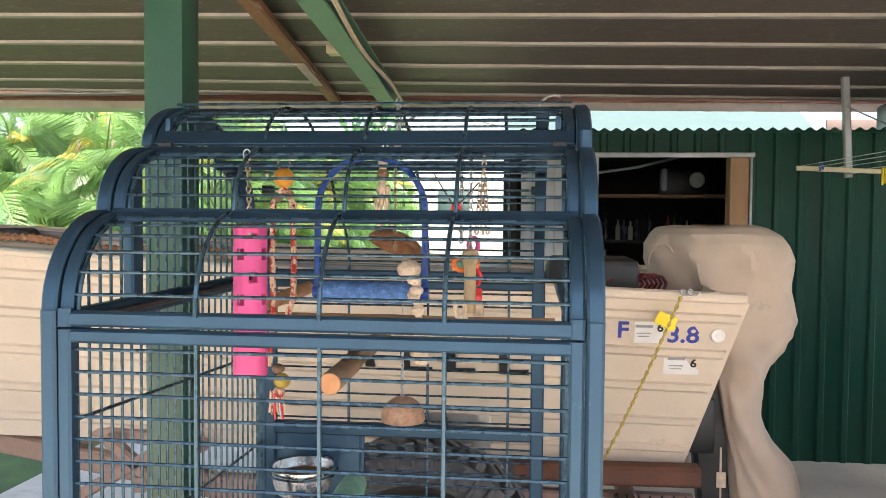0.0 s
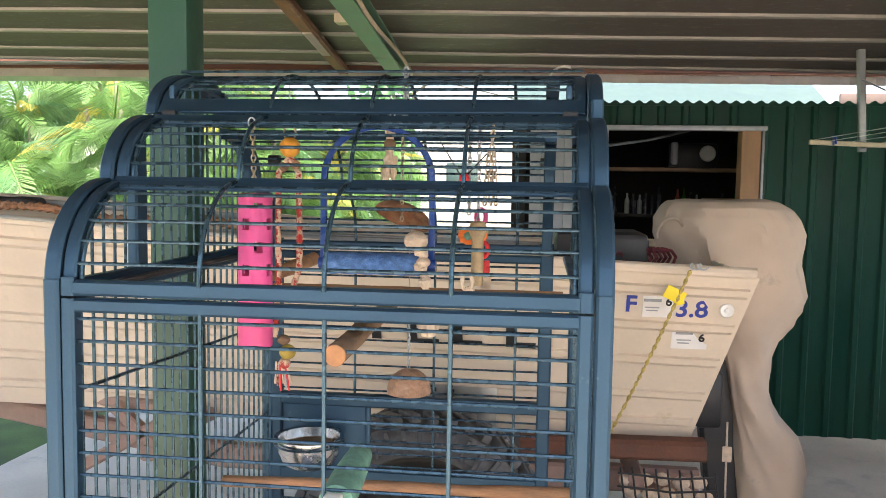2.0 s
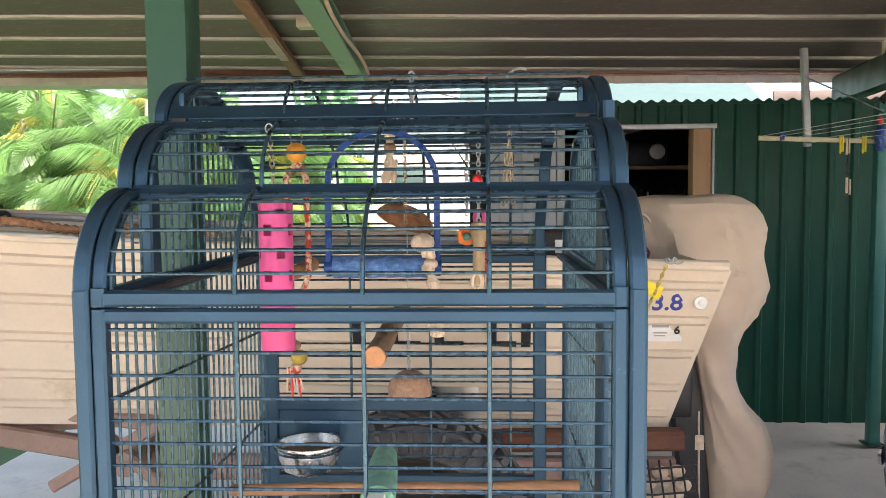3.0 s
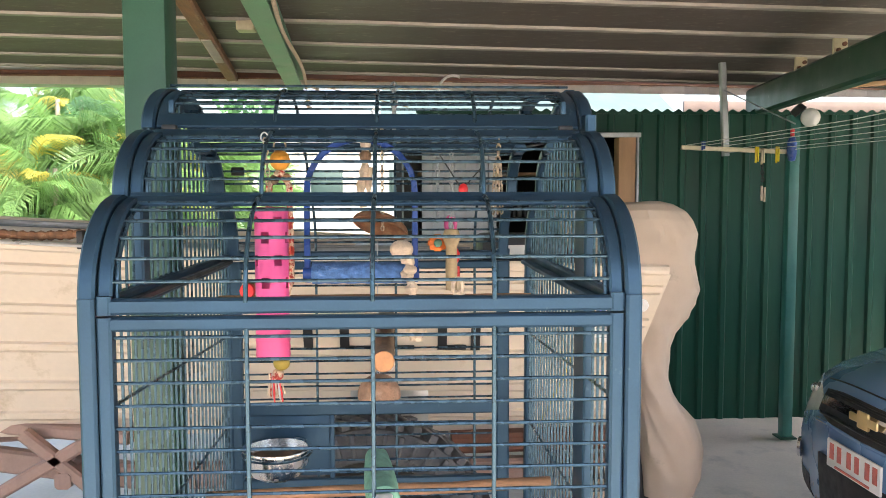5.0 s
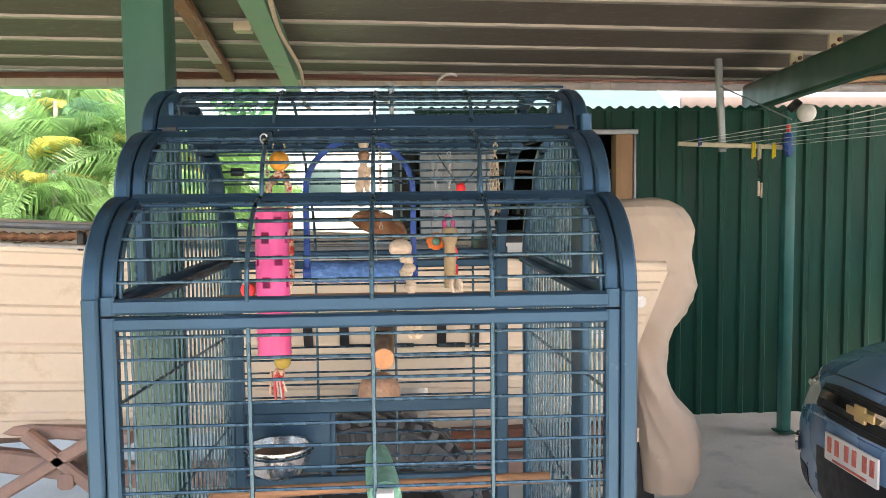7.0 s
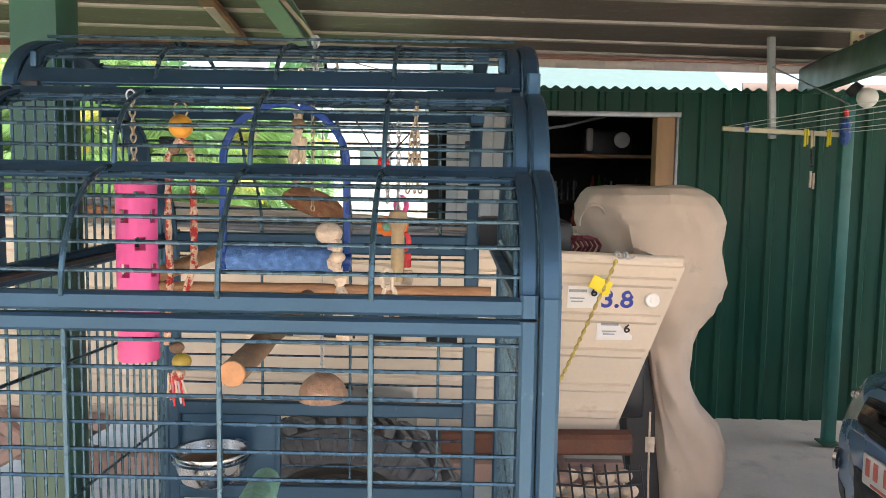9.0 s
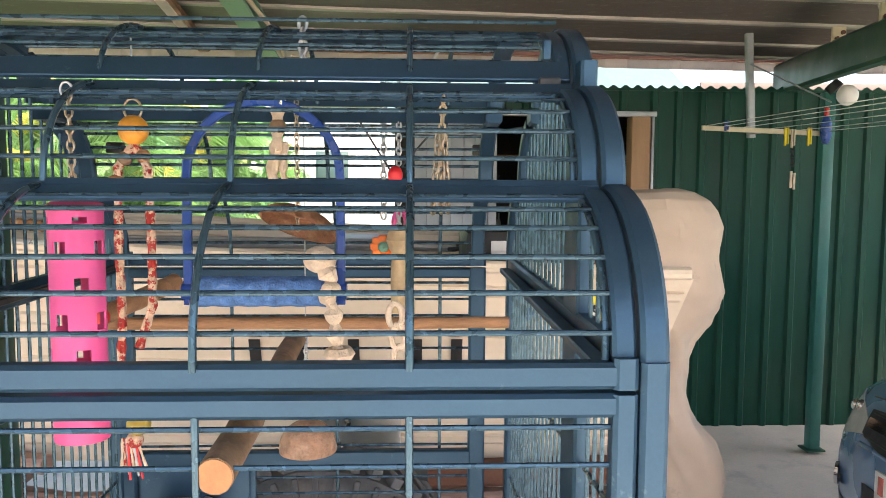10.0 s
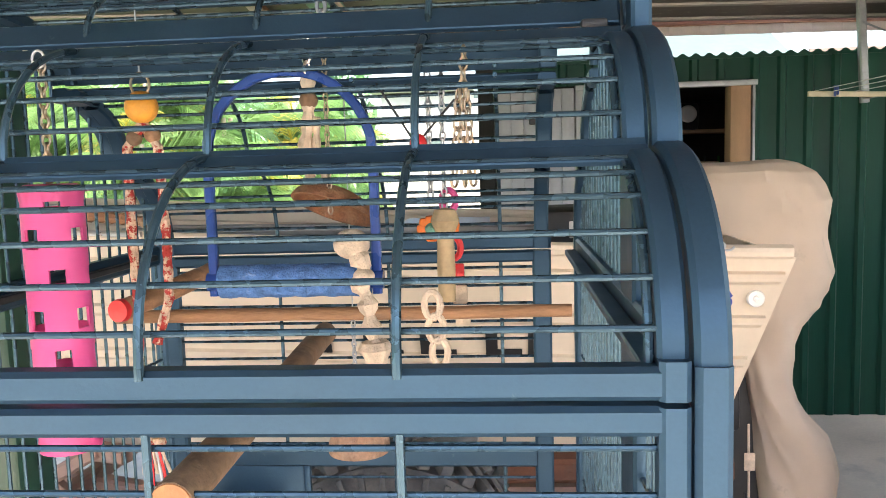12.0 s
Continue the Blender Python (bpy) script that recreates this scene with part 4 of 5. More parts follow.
def hull_y(x, z):
    u = (0.80 - x) / 4.2
    a, c = hull_point(max(u, 0.16), 0.0), hull_point(max(u, 0.16), 1.0)
    v = (z - a.z) / (c.z - a.z)
    return a.y + (c.y - a.y) * v


def hull_mat(x, z, off):
    lean = math.degrees(math.atan2(hull_y(x, z - 0.1) - hull_y(x, z + 0.1), 0.2))
    return Matrix.Translation((x, hull_y(x, z) - off, z)) @ pose(0, 0, 0, lean)


def text_part(name, body, size, m, material, parent, label=""):
    cu = bpy.data.curves.new(name, 'FONT')
    cu.body, cu.size, cu.extrude, cu.offset = body, size, 0.0008, 0.022 * size
    cu.align_x, cu.align_y = 'CENTER', 'CENTER'
    tmp = new(name + "_curve", cu)
    me = bpy.data.meshes.new_from_object(tmp.evaluated_get(bpy.context.evaluated_depsgraph_get()))
    bpy.data.objects.remove(tmp)
    me.materials.append(material)
    ob = new(name, me)
    ob.parent = parent
    ob.matrix_basis = m @ pose(0, 0, 0, 90)
    if label:
        ob["label"] = label
    return ob


boat_thing = boat()
text_part("lettering", "3.8", 0.092, hull_mat(0.605, 1.262, 0.006), M_NAVY, boat_thing, "navy blue size number")
text_part("lettering", "F", 0.09, hull_mat(0.397, 1.275, 0.006), M_NAVY, boat_thing, "navy blue letter")
text_part("lettering", "e", 0.09, hull_mat(0.315, 1.275, 0.006), M_NAVY, boat_thing, "navy blue letter")
text_part("number", "6", 0.045, hull_mat(0.525, 1.288, 0.009), M_BLACK, boat_thing)
text_part("number", "6", 0.045, hull_mat(0.65, 1.156, 0.009), M_BLACK, boat_thing)
# black registration lettering along the side, drawn as bars
for i, (x, w, h) in enumerate(((-0.52, 0.035, 0.105), (-0.385, 0.035, 0.105), (-0.335, 0.10, 0.03), (-0.215, 0.035, 0.105), (-0.165, 0.08, 0.03), (-0.02, 0.035, 0.105), (0.03, 0.08, 0.03), (0.105, 0.035, 0.105))):
    bm = bmesh.new()
    z = 1.135 - (0.105 - h) / 2
    add_box(bm, (0, 0, 0), (w, 0.003, h), 0, hull_mat(x, z, 0.007))
    part("letter_bar", bm, M_BLACK, boat_thing, "black painted lettering bar")


def gunwale_gear():
    r = thing("rope", "brown rope and grey strap lying along the gunwale", "rope")
    pts = [hull_point(0.43 + 0.30 * k / 24, 1.0) + Vector((0, 0.02, 0.055 + 0.012 * math.sin(k * 0.5))) for k in range(25)]
    knot_rope(r, pts, 0.016, M_TIMBER, "cord", 0.2)
    pts = [hull_point(0.43 + 0.30 * k / 24, 1.0) + Vector((0, 0.10, 0.085 - 0.010 * k / 24)) for k in range(25)]
    tube_part("pipe", pts, 0.012, M_GALV, r)
    pts = [hull_point(0.43 + 0.30 * k / 24, 1.0) + Vector((0, -0.024, 0.022)) for k in range(25)]
    tube_part("pipe", pts, 0.008, M_ALU, r, label="bright aluminium pipe")
    b = thing("boat_bracket", "black rowlock bracket on the gunwale", "bracket")
    p = hull_point(0.497, 1.0)
    box_part("block", p + Vector((0, 0.0, 0.04)), (0.024, 0.05, 0.065), M_BLACK, b, 0.006)
    c = thing("boat_cover", "black folded cover bunched over the bow", "cover")
    bm = bmesh.new()
    rings = []
    for i in range(24):
        u = i / 23
        q = hull_point(0.62 + 0.21 * u, 1.0)
        r0 = 0.022 + 0.01 * noise.noise((u * 9, 0, 0))
        rings.append([q + Vector((0, 0.05 + r0 * 1.6 * math.cos(a), 0.075 + r0 * math.sin(a) * (1 + 0.3 * noise.noise((u * 14, a, 2))))) for a in (2 * math.pi * k / 12 for k in range(12))])
    add_loft(bm, rings)
    part("fold", bm, M_BLACK, c)
    s = thing("chain_strap", "yellow flecked chain hanging over the gunwale with a yellow tag", "chain")
    a, e = Vector((0.575, 2.70, 1.41)), Vector((0.345, 2.86, 0.80))
    pts = [a.lerp(e, k / 20) + Vector((0, -0.02, -0.015 * math.sin(math.pi * k / 20))) for k in range(21)]
    knot_rope(s, pts, 0.0055, mat("yellow_flecked_chain", (0.50, 0.38, 0.12), 0.5, 0.3, 0.5, 90, 0.3, 300), "rope", 0.45)
    tube_part("shackle", [a + Vector((0.012 * math.cos(t) + 0.004 * t, 0, 0.012 + 0.010 * math.sin(t))) for t in (0.5 * k for k in range(26))], 0.0032, M_GALV, s)
    bm = bmesh.new()
    add_box(bm, (0, 0, 0), (0.07, 0.004, 0.045), 0.001, Matrix.Translation((0.530, 2.70, 1.325)) @ pose(0, 0, 0, 10, 25, 8))
    add_box(bm, (0.012, 0.006, -0.026), (0.035, 0.004, 0.03), 0.001, Matrix.Translation((0.530, 2.70, 1.325)) @ pose(0, 0, 0, 10, -15, 8))
    part("tag", bm, M_YTAG, s, "folded yellow tag")


gunwale_gear()


def boat_inside():
    st = thing("bench", "grey painted bench across the inside of the dinghy", "bench")
    box_part("plank", (-0.22, 3.42, 1.415), (0.36, 1.16, 0.03), M_GREY, st, 0.006)
    for y in (2.95, 3.89):
        box_part("leg", (-0.22, y, 1.06), (0.30, 0.03, 0.68), M_ALU, st, 0.004)
    for dy, z in ((0.0, 1.447), (0.09, 1.45)):
        o = thing("oar", "dark grey oar lying along the dinghy", "oar", "oars")
        tube_part("shaft", [(-1.25, 3.1 + dy, z + 0.02), (-0.22, 3.16 + dy, z), (0.12, 3.18 + dy, z - 0.01)], 0.014, M_GALV, o)
        box_part("blade", (0.20, 3.185 + dy, z - 0.012), (0.22, 0.06, 0.012), M_BLACK, o, 0.004)


boat_inside()


def motor():
    """Outboard under a baggy canvas cover."""
    m = thing("outboard_motor", "outboard motor wrapped in a baggy beige canvas cover", "outboard motor")
    m.matrix_basis = Matrix.Translation((0.08, -0.06, 1.67)) @ Matrix.Scale(1.09, 4) @ Matrix.Translation((-0.08, 0.06, -1.67))
    cy = 3.28
    # (z, left, right, half depth)
    rows = ((1.642, 0.66, 0.942, 0.06), (1.631, 0.596, 0.988, 0.13), (1.606, 0.563, 1.034, 0.17), (1.569, 0.531, 1.062, 0.19), (1.514, 0.527, 1.089, 0.2), (1.45, 0.545, 1.089, 0.2), (1.386, 0.573, 1.085, 0.2), (1.331, 0.605, 1.101, 0.2), (1.276, 0.651, 1.117, 0.195), (1.211, 0.697, 1.097, 0.18), (1.147, 0.742, 1.051, 0.16), (1.092, 0.779, 1.002, 0.14), (1.028, 0.818, 0.985, 0.13), (0.964, 0.83, 0.985, 0.125), (0.89, 0.843, 0.988, 0.13), (0.835, 0.852, 1.007, 0.14), (0.78, 0.862, 1.036, 0.145), (0.707, 0.871, 1.106, 0.155), (0.642, 0.875, 1.129, 0.16), (0.578, 0.88, 1.141, 0.16), (0.459, 0.889, 1.135, 0.155), (0.358, 0.898, 1.098, 0.12))
    bm = bmesh.new()
    rings = []
    n = 84
    for j in range(len(rows) - 1):
        for s in range(6):
            t = s / 6
            z, xa, xb, d = (rows[j][i] + (rows[j + 1][i] - rows[j][i]) * t for i in range(4))
            ring = []
            for k in range(n):
                a = 2 * math.pi * k / n
                ca, sa = math.cos(a), math.sin(a)
                ex = 0.62
                px = (xa + xb) / 2 + (xb - xa) / 2 * math.copysign(abs(ca) ** ex, ca)
                py = cy + d * math.copysign(abs(sa) ** ex, sa)
                fold = 0.026 * noise.noise((px * 7 + z * 3.5, z * 2.2 - px * 2, sa * 2)) + 0.022 * (0.5 - abs(noise.noise((px * 11 + z * 6, z * 2.5, sa * 2)))) + 0.004 * noise.noise((px * 30 + z * 12, z * 7, sa * 3))
                fold *= 0.45 + 0.55 * min(1.0, max(0.0, (z - 0.9) / 0.3))
                ring.append(Vector((px + ca * fold, py + sa * fold * 1.6, z + 0.010 * noise.noise((px * 5, py * 5, 7)) * (1 if z > 1.5 else 0.3))))
            rings.append(ring)
    add_loft(bm, rings)
    part("cover", bm, M_CANVAS, m)
    bm = bmesh.new()
    pts = [(0.575 + 0.05 * math.cos(a), 3.13 - 0.03 * abs(math.sin(a)), 1.50 + 0.07 * math.sin(a)) for a in (0.3 * k for k in range(12))]
    add_tube(bm, pts, 0.006, 6)
    part("drawcord", bm, M_CANVAS, m)
    bm = bmesh.new()
    pts = [(1.01 + 0.05 * math.cos(a), 3.10 + 0.05 * abs(math.cos(a)), 1.535 - 0.05 * math.sin(a) - 0.02) for a in (0.3 * k for k in range(9))]
    add_tube(bm, pts, 0.007, 6)
    part("toggle_seam", bm, M_CANVAS, m)
    bm = bmesh.new()
    add_bar(bm, [(0.83, 3.27, 1.22), (0.80, 3.27, 0.85), (0.84, 3.26, 0.50), (0.88, 3.26, 0.25)], 0.09, 0.16, (1, 0, 0))
    part("leg", bm, M_BLACK, m, "black motor leg showing under the cover")
    bm = bmesh.new()
    add_box(bm, (0.745, 3.22, 0.86), (0.10, 0.20, 0.22), 0.015)
    part("bracket", bm, M_BLACK, m)
    tube_part("lanyard", [(0.80, 3.05, 0.80), (0.80, 3.04, 0.55), (0.81, 3.04, 0.25)], 0.004, M_ROPE, m)
    box_part("lanyard_tag", (0.80, 3.035, 0.68), (0.035, 0.006, 0.06), M_ROPE, m)
    # dark clutter in the stern
    t = thing("fuel_tank", "dark fuel tank with a white label in the stern", "tank")
    box_part("tank", (0.30, 3.05, 1.44), (0.34, 0.30, 0.16), M_BLACK, t, 0.03)
    box_part("label", (0.26, 2.895, 1.46), (0.09, 0.004, 0.05), M_WHITE, t)
    c = thing("cord_coil", "coil of red and black cord beside the fuel tank", "cord")
    pts = [(0.40 + 0.06 * math.cos(k * 0.7) + 0.002 * k, 2.92 + 0.02 * math.sin(k * 1.3), 1.43 + 0.035 * math.sin(k * 0.7)) for k in range(60)]
    tube_part("cord", pts, 0.006, mat("maroon_cord", (0.12, 0.01, 0.02), 0.7, 0, 0.4, 60, 0.2, 200), c)


motor()


def trailer():
    t = thing("boat_trailer", "brown painted steel boat trailer with wooden bunks", "boat trailer")
    for y in (3.06, 3.9):
        bm = bmesh.new()
        add_bar(bm, [(0.70, y, 0.56), (-1.2, y, 0.56), (-2.6, 3.48, 0.60)], 0.06, 0.10)
        part("rail", bm, M_PRIMER, t)
    bm = bmesh.new()
    add_bar(bm, [(-2.4, 3.48, 0.60), (-4.2, 3.48, 0.55)], 0.06, 0.10)
    part("drawbar", bm, M_PRIMER, t)
    for x in (0.45, -1.45):
        bm = bmesh.new()
        add_bar(bm, [(x, 2.90, 0.60), (x, 4.05, 0.60)], 0.06, 0.06)
        part("crossbar", bm, M_PRIMER, t)
    for xa, xb in ((-1.30, -1.75), (-1.60, -1.30)):
        bm = bmesh.new()
        add_bar(bm, [(xa, 2.93, 0.78), (xb, 2.93, 0.52)], 0.05, 0.05, (0, 1, 0))
        part("strut", bm, M_PRIMER, t)
    bm = bmesh.new()
    add_bar(bm, [(-1.2, 2.93, 0.76), (-2.4, 3.2, 0.80)], 0.07, 0.05)
    part("bunk_rail", bm, M_PRIMER, t)
    bm = bmesh.new()
    add_bar(bm, [(0.70, 2.95, 0.72), (0.02, 2.95, 0.71)], 0.09, 0.075)
    part("bunk", bm, M_RUST, t, "red stained timber bunk")
    # wheel under a ribbed guard
    for y in (2.86, 4.1):
        bm = bmesh.new()
        m = Matrix.Translation((-0.20, y, 0.30)) @ pose(0, 0, 0, 90)
        add_lathe(bm, [(0.17, -0.09), (0.26, -0.10), (0.295, -0.085), (0.30, 0), (0.295, 0.085), (0.26, 0.10), (0.17, 0.09)], 32, m)
        w = part("wheel", bm, M_RUBBER, t)
        bm = bmesh.new()
        add_lathe(bm, [(0.0, -0.05), (0.06, -0.06), (0.15, -0.04), (0.175, -0.085), (0.175, 0.085)], 24, m)
        part("rim", bm, M_GALV, w)


def spare_tyre():
    """A knobbly wheel standing on a low pallet behind the cage, leaning back a little."""
    t = thing("tyre", "grey knobbly tyre standing upright on a low dark crate", "tyre")
    m = Matrix.Translation((-0.285, 2.46, 0.530)) @ pose(0, 0, 0, 90 - 6, 0, 3) @ Matrix.Scale(1.32, 4)
    bm = bmesh.new()
    add_lathe(bm, [(0.212, -0.06), (0.222, -0.085), (0.24, -0.098), (0.27, -0.096), (0.296, -0.082), (0.305, -0.05), (0.307, 0), (0.305, 0.05), (0.296, 0.082), (0.27, 0.096),
                   (0.24, 0.098), (0.222, 0.085), (0.212, 0.06)], 56, m)
    part("carcass", bm, M_RUBBER, t)
    bm = bmesh.new()
    add_lathe(bm, [(0.0, -0.03), (0.06, -0.03), (0.08, -0.01), (0.17, -0.02), (0.204, 0.060), (0.214, 0.066), (0.216, 0.056), (0.209, 0.02), (0.209, -0.07), (0.0, -0.06)], 40, m)
    part("rim", bm, M_DARK, t, "black steel rim")
    lug, rib = None, None
    for k in range(44):
        a = 360.0 * k / 44
        for s in (-1, 0, 1):
            mm = m @ pose(0, 0, 0, 0, 0, a + 4 * (s % 2)) @ Matrix.Translation((0.309, 0, 0.057 * s)) @ pose(0, 0, 0, 24 * (1 if s >= 0 else -1), 0, 0)
            if lug is None:
                bm = bmesh.new()
                add_box(bm, (0, 0, 0), (0.022, 0.024, 0.056), 0.003)
                lug = part("lug", bm, M_RUBBER, t)
                lug.matrix_basis = mm
            else:
                share(lug, "lug", t, mm)
        mm = m @ pose(0, 0, 0, 0, 0, a) @ Matrix.Translation((0.262, 0, 0.098))
        if rib is None:
            bm = bmesh.new()
            add_box(bm, (0, 0, 0), (0.056, 0.012, 0.012), 0.003)
            rib = part("rib", bm, M_RUBBER, t)
            rib.matrix_basis = mm
        else:
            share(rib, "rib", t, mm)
    k = thing("crate", "low dark slatted crate under the tyre", "crate")
    for y in (2.24, 2.44, 2.64):
        box_part("bearer", (-0.29, y, 0.05), (0.80, 0.06, 0.10), M_BLACK, k, 0.004)
    for i in range(6):
        box_part("slat", (-0.59 + 0.12 * i, 2.44, 0.11), (0.09, 0.52, 0.02), M_BLACK, k, 0.004)
    b = thing("stone_bag", "netted bag of pale stones on the trailer", "bag")
    for k in range(26):
        x, z = 0.42 + 0.065 * (k % 5) + 0.02 * (k // 5 % 2), 0.60 - 0.05 * (k // 5)
        bm = bmesh.new()
        bmesh.ops.create_icosphere(bm, subdivisions=2, radius=0.030, matrix=Matrix.Translation((x, 2.92 + 0.015 * (k % 3), z)) @ Matrix.Diagonal((1.1, 0.7, 0.85, 1)))
        for f in bm.faces:
            f.smooth = True
        part("stone", bm, M_ROPE, b)
    for k in range(9):
        x = 0.39 + 0.042 * k
        tube_part("net_cord", [(x, 2.885, 0.66), (x + 0.02, 2.88, 0.52), (x - 0.01, 2.885, 0.36)], 0.004, M_BLACK, b, 6)
    for k in range(6):
        z = 0.64 - 0.05 * k
        tube_part("net_cord", [(0.38, 2.88, z), (0.58, 2.877, z - 0.012), (0.74, 2.885, z)], 0.004, M_BLACK, b, 6)


trailer()
spare_tyre()


# ---- the parked car ----
CAR_NOSE = ((0.14, 0.20), (0.05, 0.24), (0.02, 0.30), (0.012, 0.36), (0.006, 0.44), (0.0, 0.52), (0.0, 0.60), (0.008, 0.67), (0.022, 0.72), (0.05, 0.79), (0.085, 0.85), (0.13, 0.90),
            (0.22, 0.945), (0.38, 0.985), (0.60, 1.02), (0.85, 1.05), (1.15, 1.09))


def car():
    """Blue hatchback that faces along -x; the far front corner sweeps back."""
    c = thing("car", "shiny blue car parked nose-in with a gold badge", "car")
    yc, x0, half = 2.86, 1.615, 0.89

    def skin(t, dx, z):
        """Body point from the nose profile at t across the width (-1 to 1)."""
        a = abs(t)
        rise = min(1.0, max(0.0, (z - 0.42) / 0.28))
        edge = max(0.0, a - 0.80) / 0.20
        far = max(0.0, 1 - dx / 1.3)
        return Vector((x0 + dx + 0.20 * a ** 1.5 * far + 0.03 * edge ** 2 * far, yc + half * t * (1 - 0.03 * edge), z - 0.12 * t * t * rise * (0.35 + 0.65 * far) - 0.05 * edge ** 2 * rise))

    def front(t, z, off=0.0):
        for (da, za), (db, zb) in zip(CAR_NOSE, CAR_NOSE[1:]):
            if za <= z <= zb:
                return skin(t, da + (db - da) * (z - za) / (zb - za), z) + Vector((-off, 0, 0))
        return skin(t, 0.0, z)

    def patch(name, ta, tb, lo, hi, off, thick, material, parent, label="", n=24, m=4):
        bm = bmesh.new()
        rings = []
        for i in range(n + 1):
            t = ta + (tb - ta) * i / n
            rings.append([front(t, lo(t) + (hi(t) - lo(t)) * j / m, off) for j in range(m + 1)])
        add_loft(bm, rings, cap=False, closed=False)
        thicken(bm, thick)
        return part(name, bm, material, parent, label)

    bm = bmesh.new()
    rings = []
    for i in range(41):
        t = -1 + i / 20
        ring = [skin(t, dx, z) for dx, z in CAR_NOSE]
        ring += [Vector((x0 + d, yc + half * t, z - 0.06 * t * t)) for d, z in ((1.7, 1.10), (3.4, 1.10), (4.15, 1.05), (4.3, 0.80))]
        ring += [Vector((x0 + d, yc + half * t, 0.22)) for d in (4.2, 2.0)]
        rings.append(ring)
    add_loft(bm, rings)
    part("body", bm, M_CAR, c)
    bm = bmesh.new()
    rings = []
    for x, w, z in ((2.80, 0.74, 1.10), (3.40, 0.64, 1.52), (4.6, 0.62, 1.58), (5.4, 0.60, 1.46), (5.75, 0.66, 1.06)):
        rings.append([Vector((x, yc + w * t, z - 0.06 * t * t)) for t in (-1, -0.5, 0, 0.5, 1)] + [Vector((x, yc + 0.78, 1.02)), Vector((x, yc - 0.78, 1.02))])
    add_loft(bm, rings, smooth=False)
    part("cabin", bm, mat("tinted_glass", (0.02, 0.025, 0.03), 0.08, 0.0, 0.1, 5, 0, 50, coat=0.5), c, "tinted glass cabin")
    # grille with its bar and badge, bonnet shut line
    taper = lambda t: 0.030 * max(0.0, abs(t) - 0.34) / 0.18
    g = patch("grille", -0.55, 0.55, lambda t: 0.705 + taper(t), lambda t: 0.838 - 0.2 * taper(t), 0.004, 0.006, M_BLACK, c, "black grille opening")
    for z in (0.735, 0.825):
        tube_part("grille_slat", [front(t / 20, z, 0.012) for t in range(-10, 11)], 0.007, M_BLACK, g, 6)
    patch("grille_bar", -0.50, 0.50, lambda t: 0.772, lambda t: 0.806, 0.016, 0.008, M_CHROME, g, "dull chrome bar")
    tube_part("shut_line", [front(t / 20, 0.872, 0.001) for t in range(-13, 14)], 0.004, M_BLACK, c)
    tube_part("grille_rim", [front(t / 20, 0.698, 0.0) for t in range(-11, 12)], 0.010, M_CAR, c)
    bm = bmesh.new()
    p = front(0.0, 0.79, 0.036)
    add_box(bm, p, (0.012, 0.19, 0.034), 0.006)
    add_box(bm, p, (0.014, 0.075, 0.070), 0.006)
    part("badge", bm, M_GOLD, c, "gold cross-shaped badge")
    for s in (1, -1):
        ta, tb = sorted((s * 0.56, s * 0.95))
        lo = lambda t: 0.735 - 0.035 * (abs(t) - 0.56) / 0.39
        hi = lambda t: 0.790 + 0.135 * (abs(t) - 0.56) / 0.39
        lamp = patch("headlamp", ta, tb, lo, hi, 0.005, 0.010, M_GLASS, c, "clear swept-back headlamp", 14)
        for q in (0.74, 0.83):
            bead(lamp, front(s * q, 0.825, -0.004), 0.026, M_CHROME, "reflector")
        q = front(s * 0.80, 0.475, 0.004)
        bm = bmesh.new()
        add_lathe(bm, [(0.0, 0.004), (0.030, 0.006), (0.036, 0.014), (0.046, 0.014), (0.048, 0.0)], 20, Matrix.Translation(q) @ pose(0, 0, 0, 0, -90, 38 * -s))
        part("fog_lamp", bm, M_CHROME, c)
        ta, tb = sorted((s * 0.66, s * 0.92))
        patch("lip", ta, tb, lambda t: 0.262, lambda t: 0.37, 0.004, 0.006, M_BLACK, c, "black lower bumper corner", 10)
    # lower intake and plate
    patch("intake", -0.44, 0.44, lambda t: 0.315 + 1.2 * taper(t), lambda t: 0.56 + 0.01 * t * t - taper(t) * 0.5, 0.003, 0.006, M_BLACK, c, "black lower air intake")
    px0, pz = x0 - 0.012, 0.607
    pl = box_part("number_plate", (px0, 2.875, pz), (0.012, 0.372, 0.116), M_WHITE, c, 0.004, "white number plate with red characters as plain bars", None)
    red = mat("red_plate_print", (0.62, 0.16, 0.13), 0.5, 0, 0.25, 50, 0, 90)
    for dy in (0.145, 0.090, 0.020, -0.035, -0.105, -0.155):
        box_part("plate_bar", (px0 - 0.0072, 2.875 + dy, pz + 0.012), (0.004, 0.030, 0.066), red, pl, 0.002)
    box_part("plate_bar", (px0 - 0.0072, 2.875, pz - 0.046), (0.004, 0.24, 0.010), red, pl, 0.001)
    for x in (2.42, 4.95):
        for s in (1, -1):
            bm = bmesh.new()
            mm = Matrix.Translation((x, yc + s * 0.82, 0.33)) @ pose(0, 0, 0, 90)
            add_lathe(bm, [(0.19, -0.10), (0.30, -0.105), (0.33, -0.08), (0.335, 0), (0.33, 0.08), (0.30, 0.105), (0.19, 0.10)], 32, mm)
            w = part("wheel", bm, M_RUBBER, c)
            bm = bmesh.new()
            add_lathe(bm, [(0.0, -0.07), (0.06, -0.08), (0.17, -0.06), (0.20, -0.10), (0.20, 0.10), (0.17, 0.06), (0.06, 0.08), (0.0, 0.07)], 24, mm)
            part("rim", bm, M_ALU, w)


car()


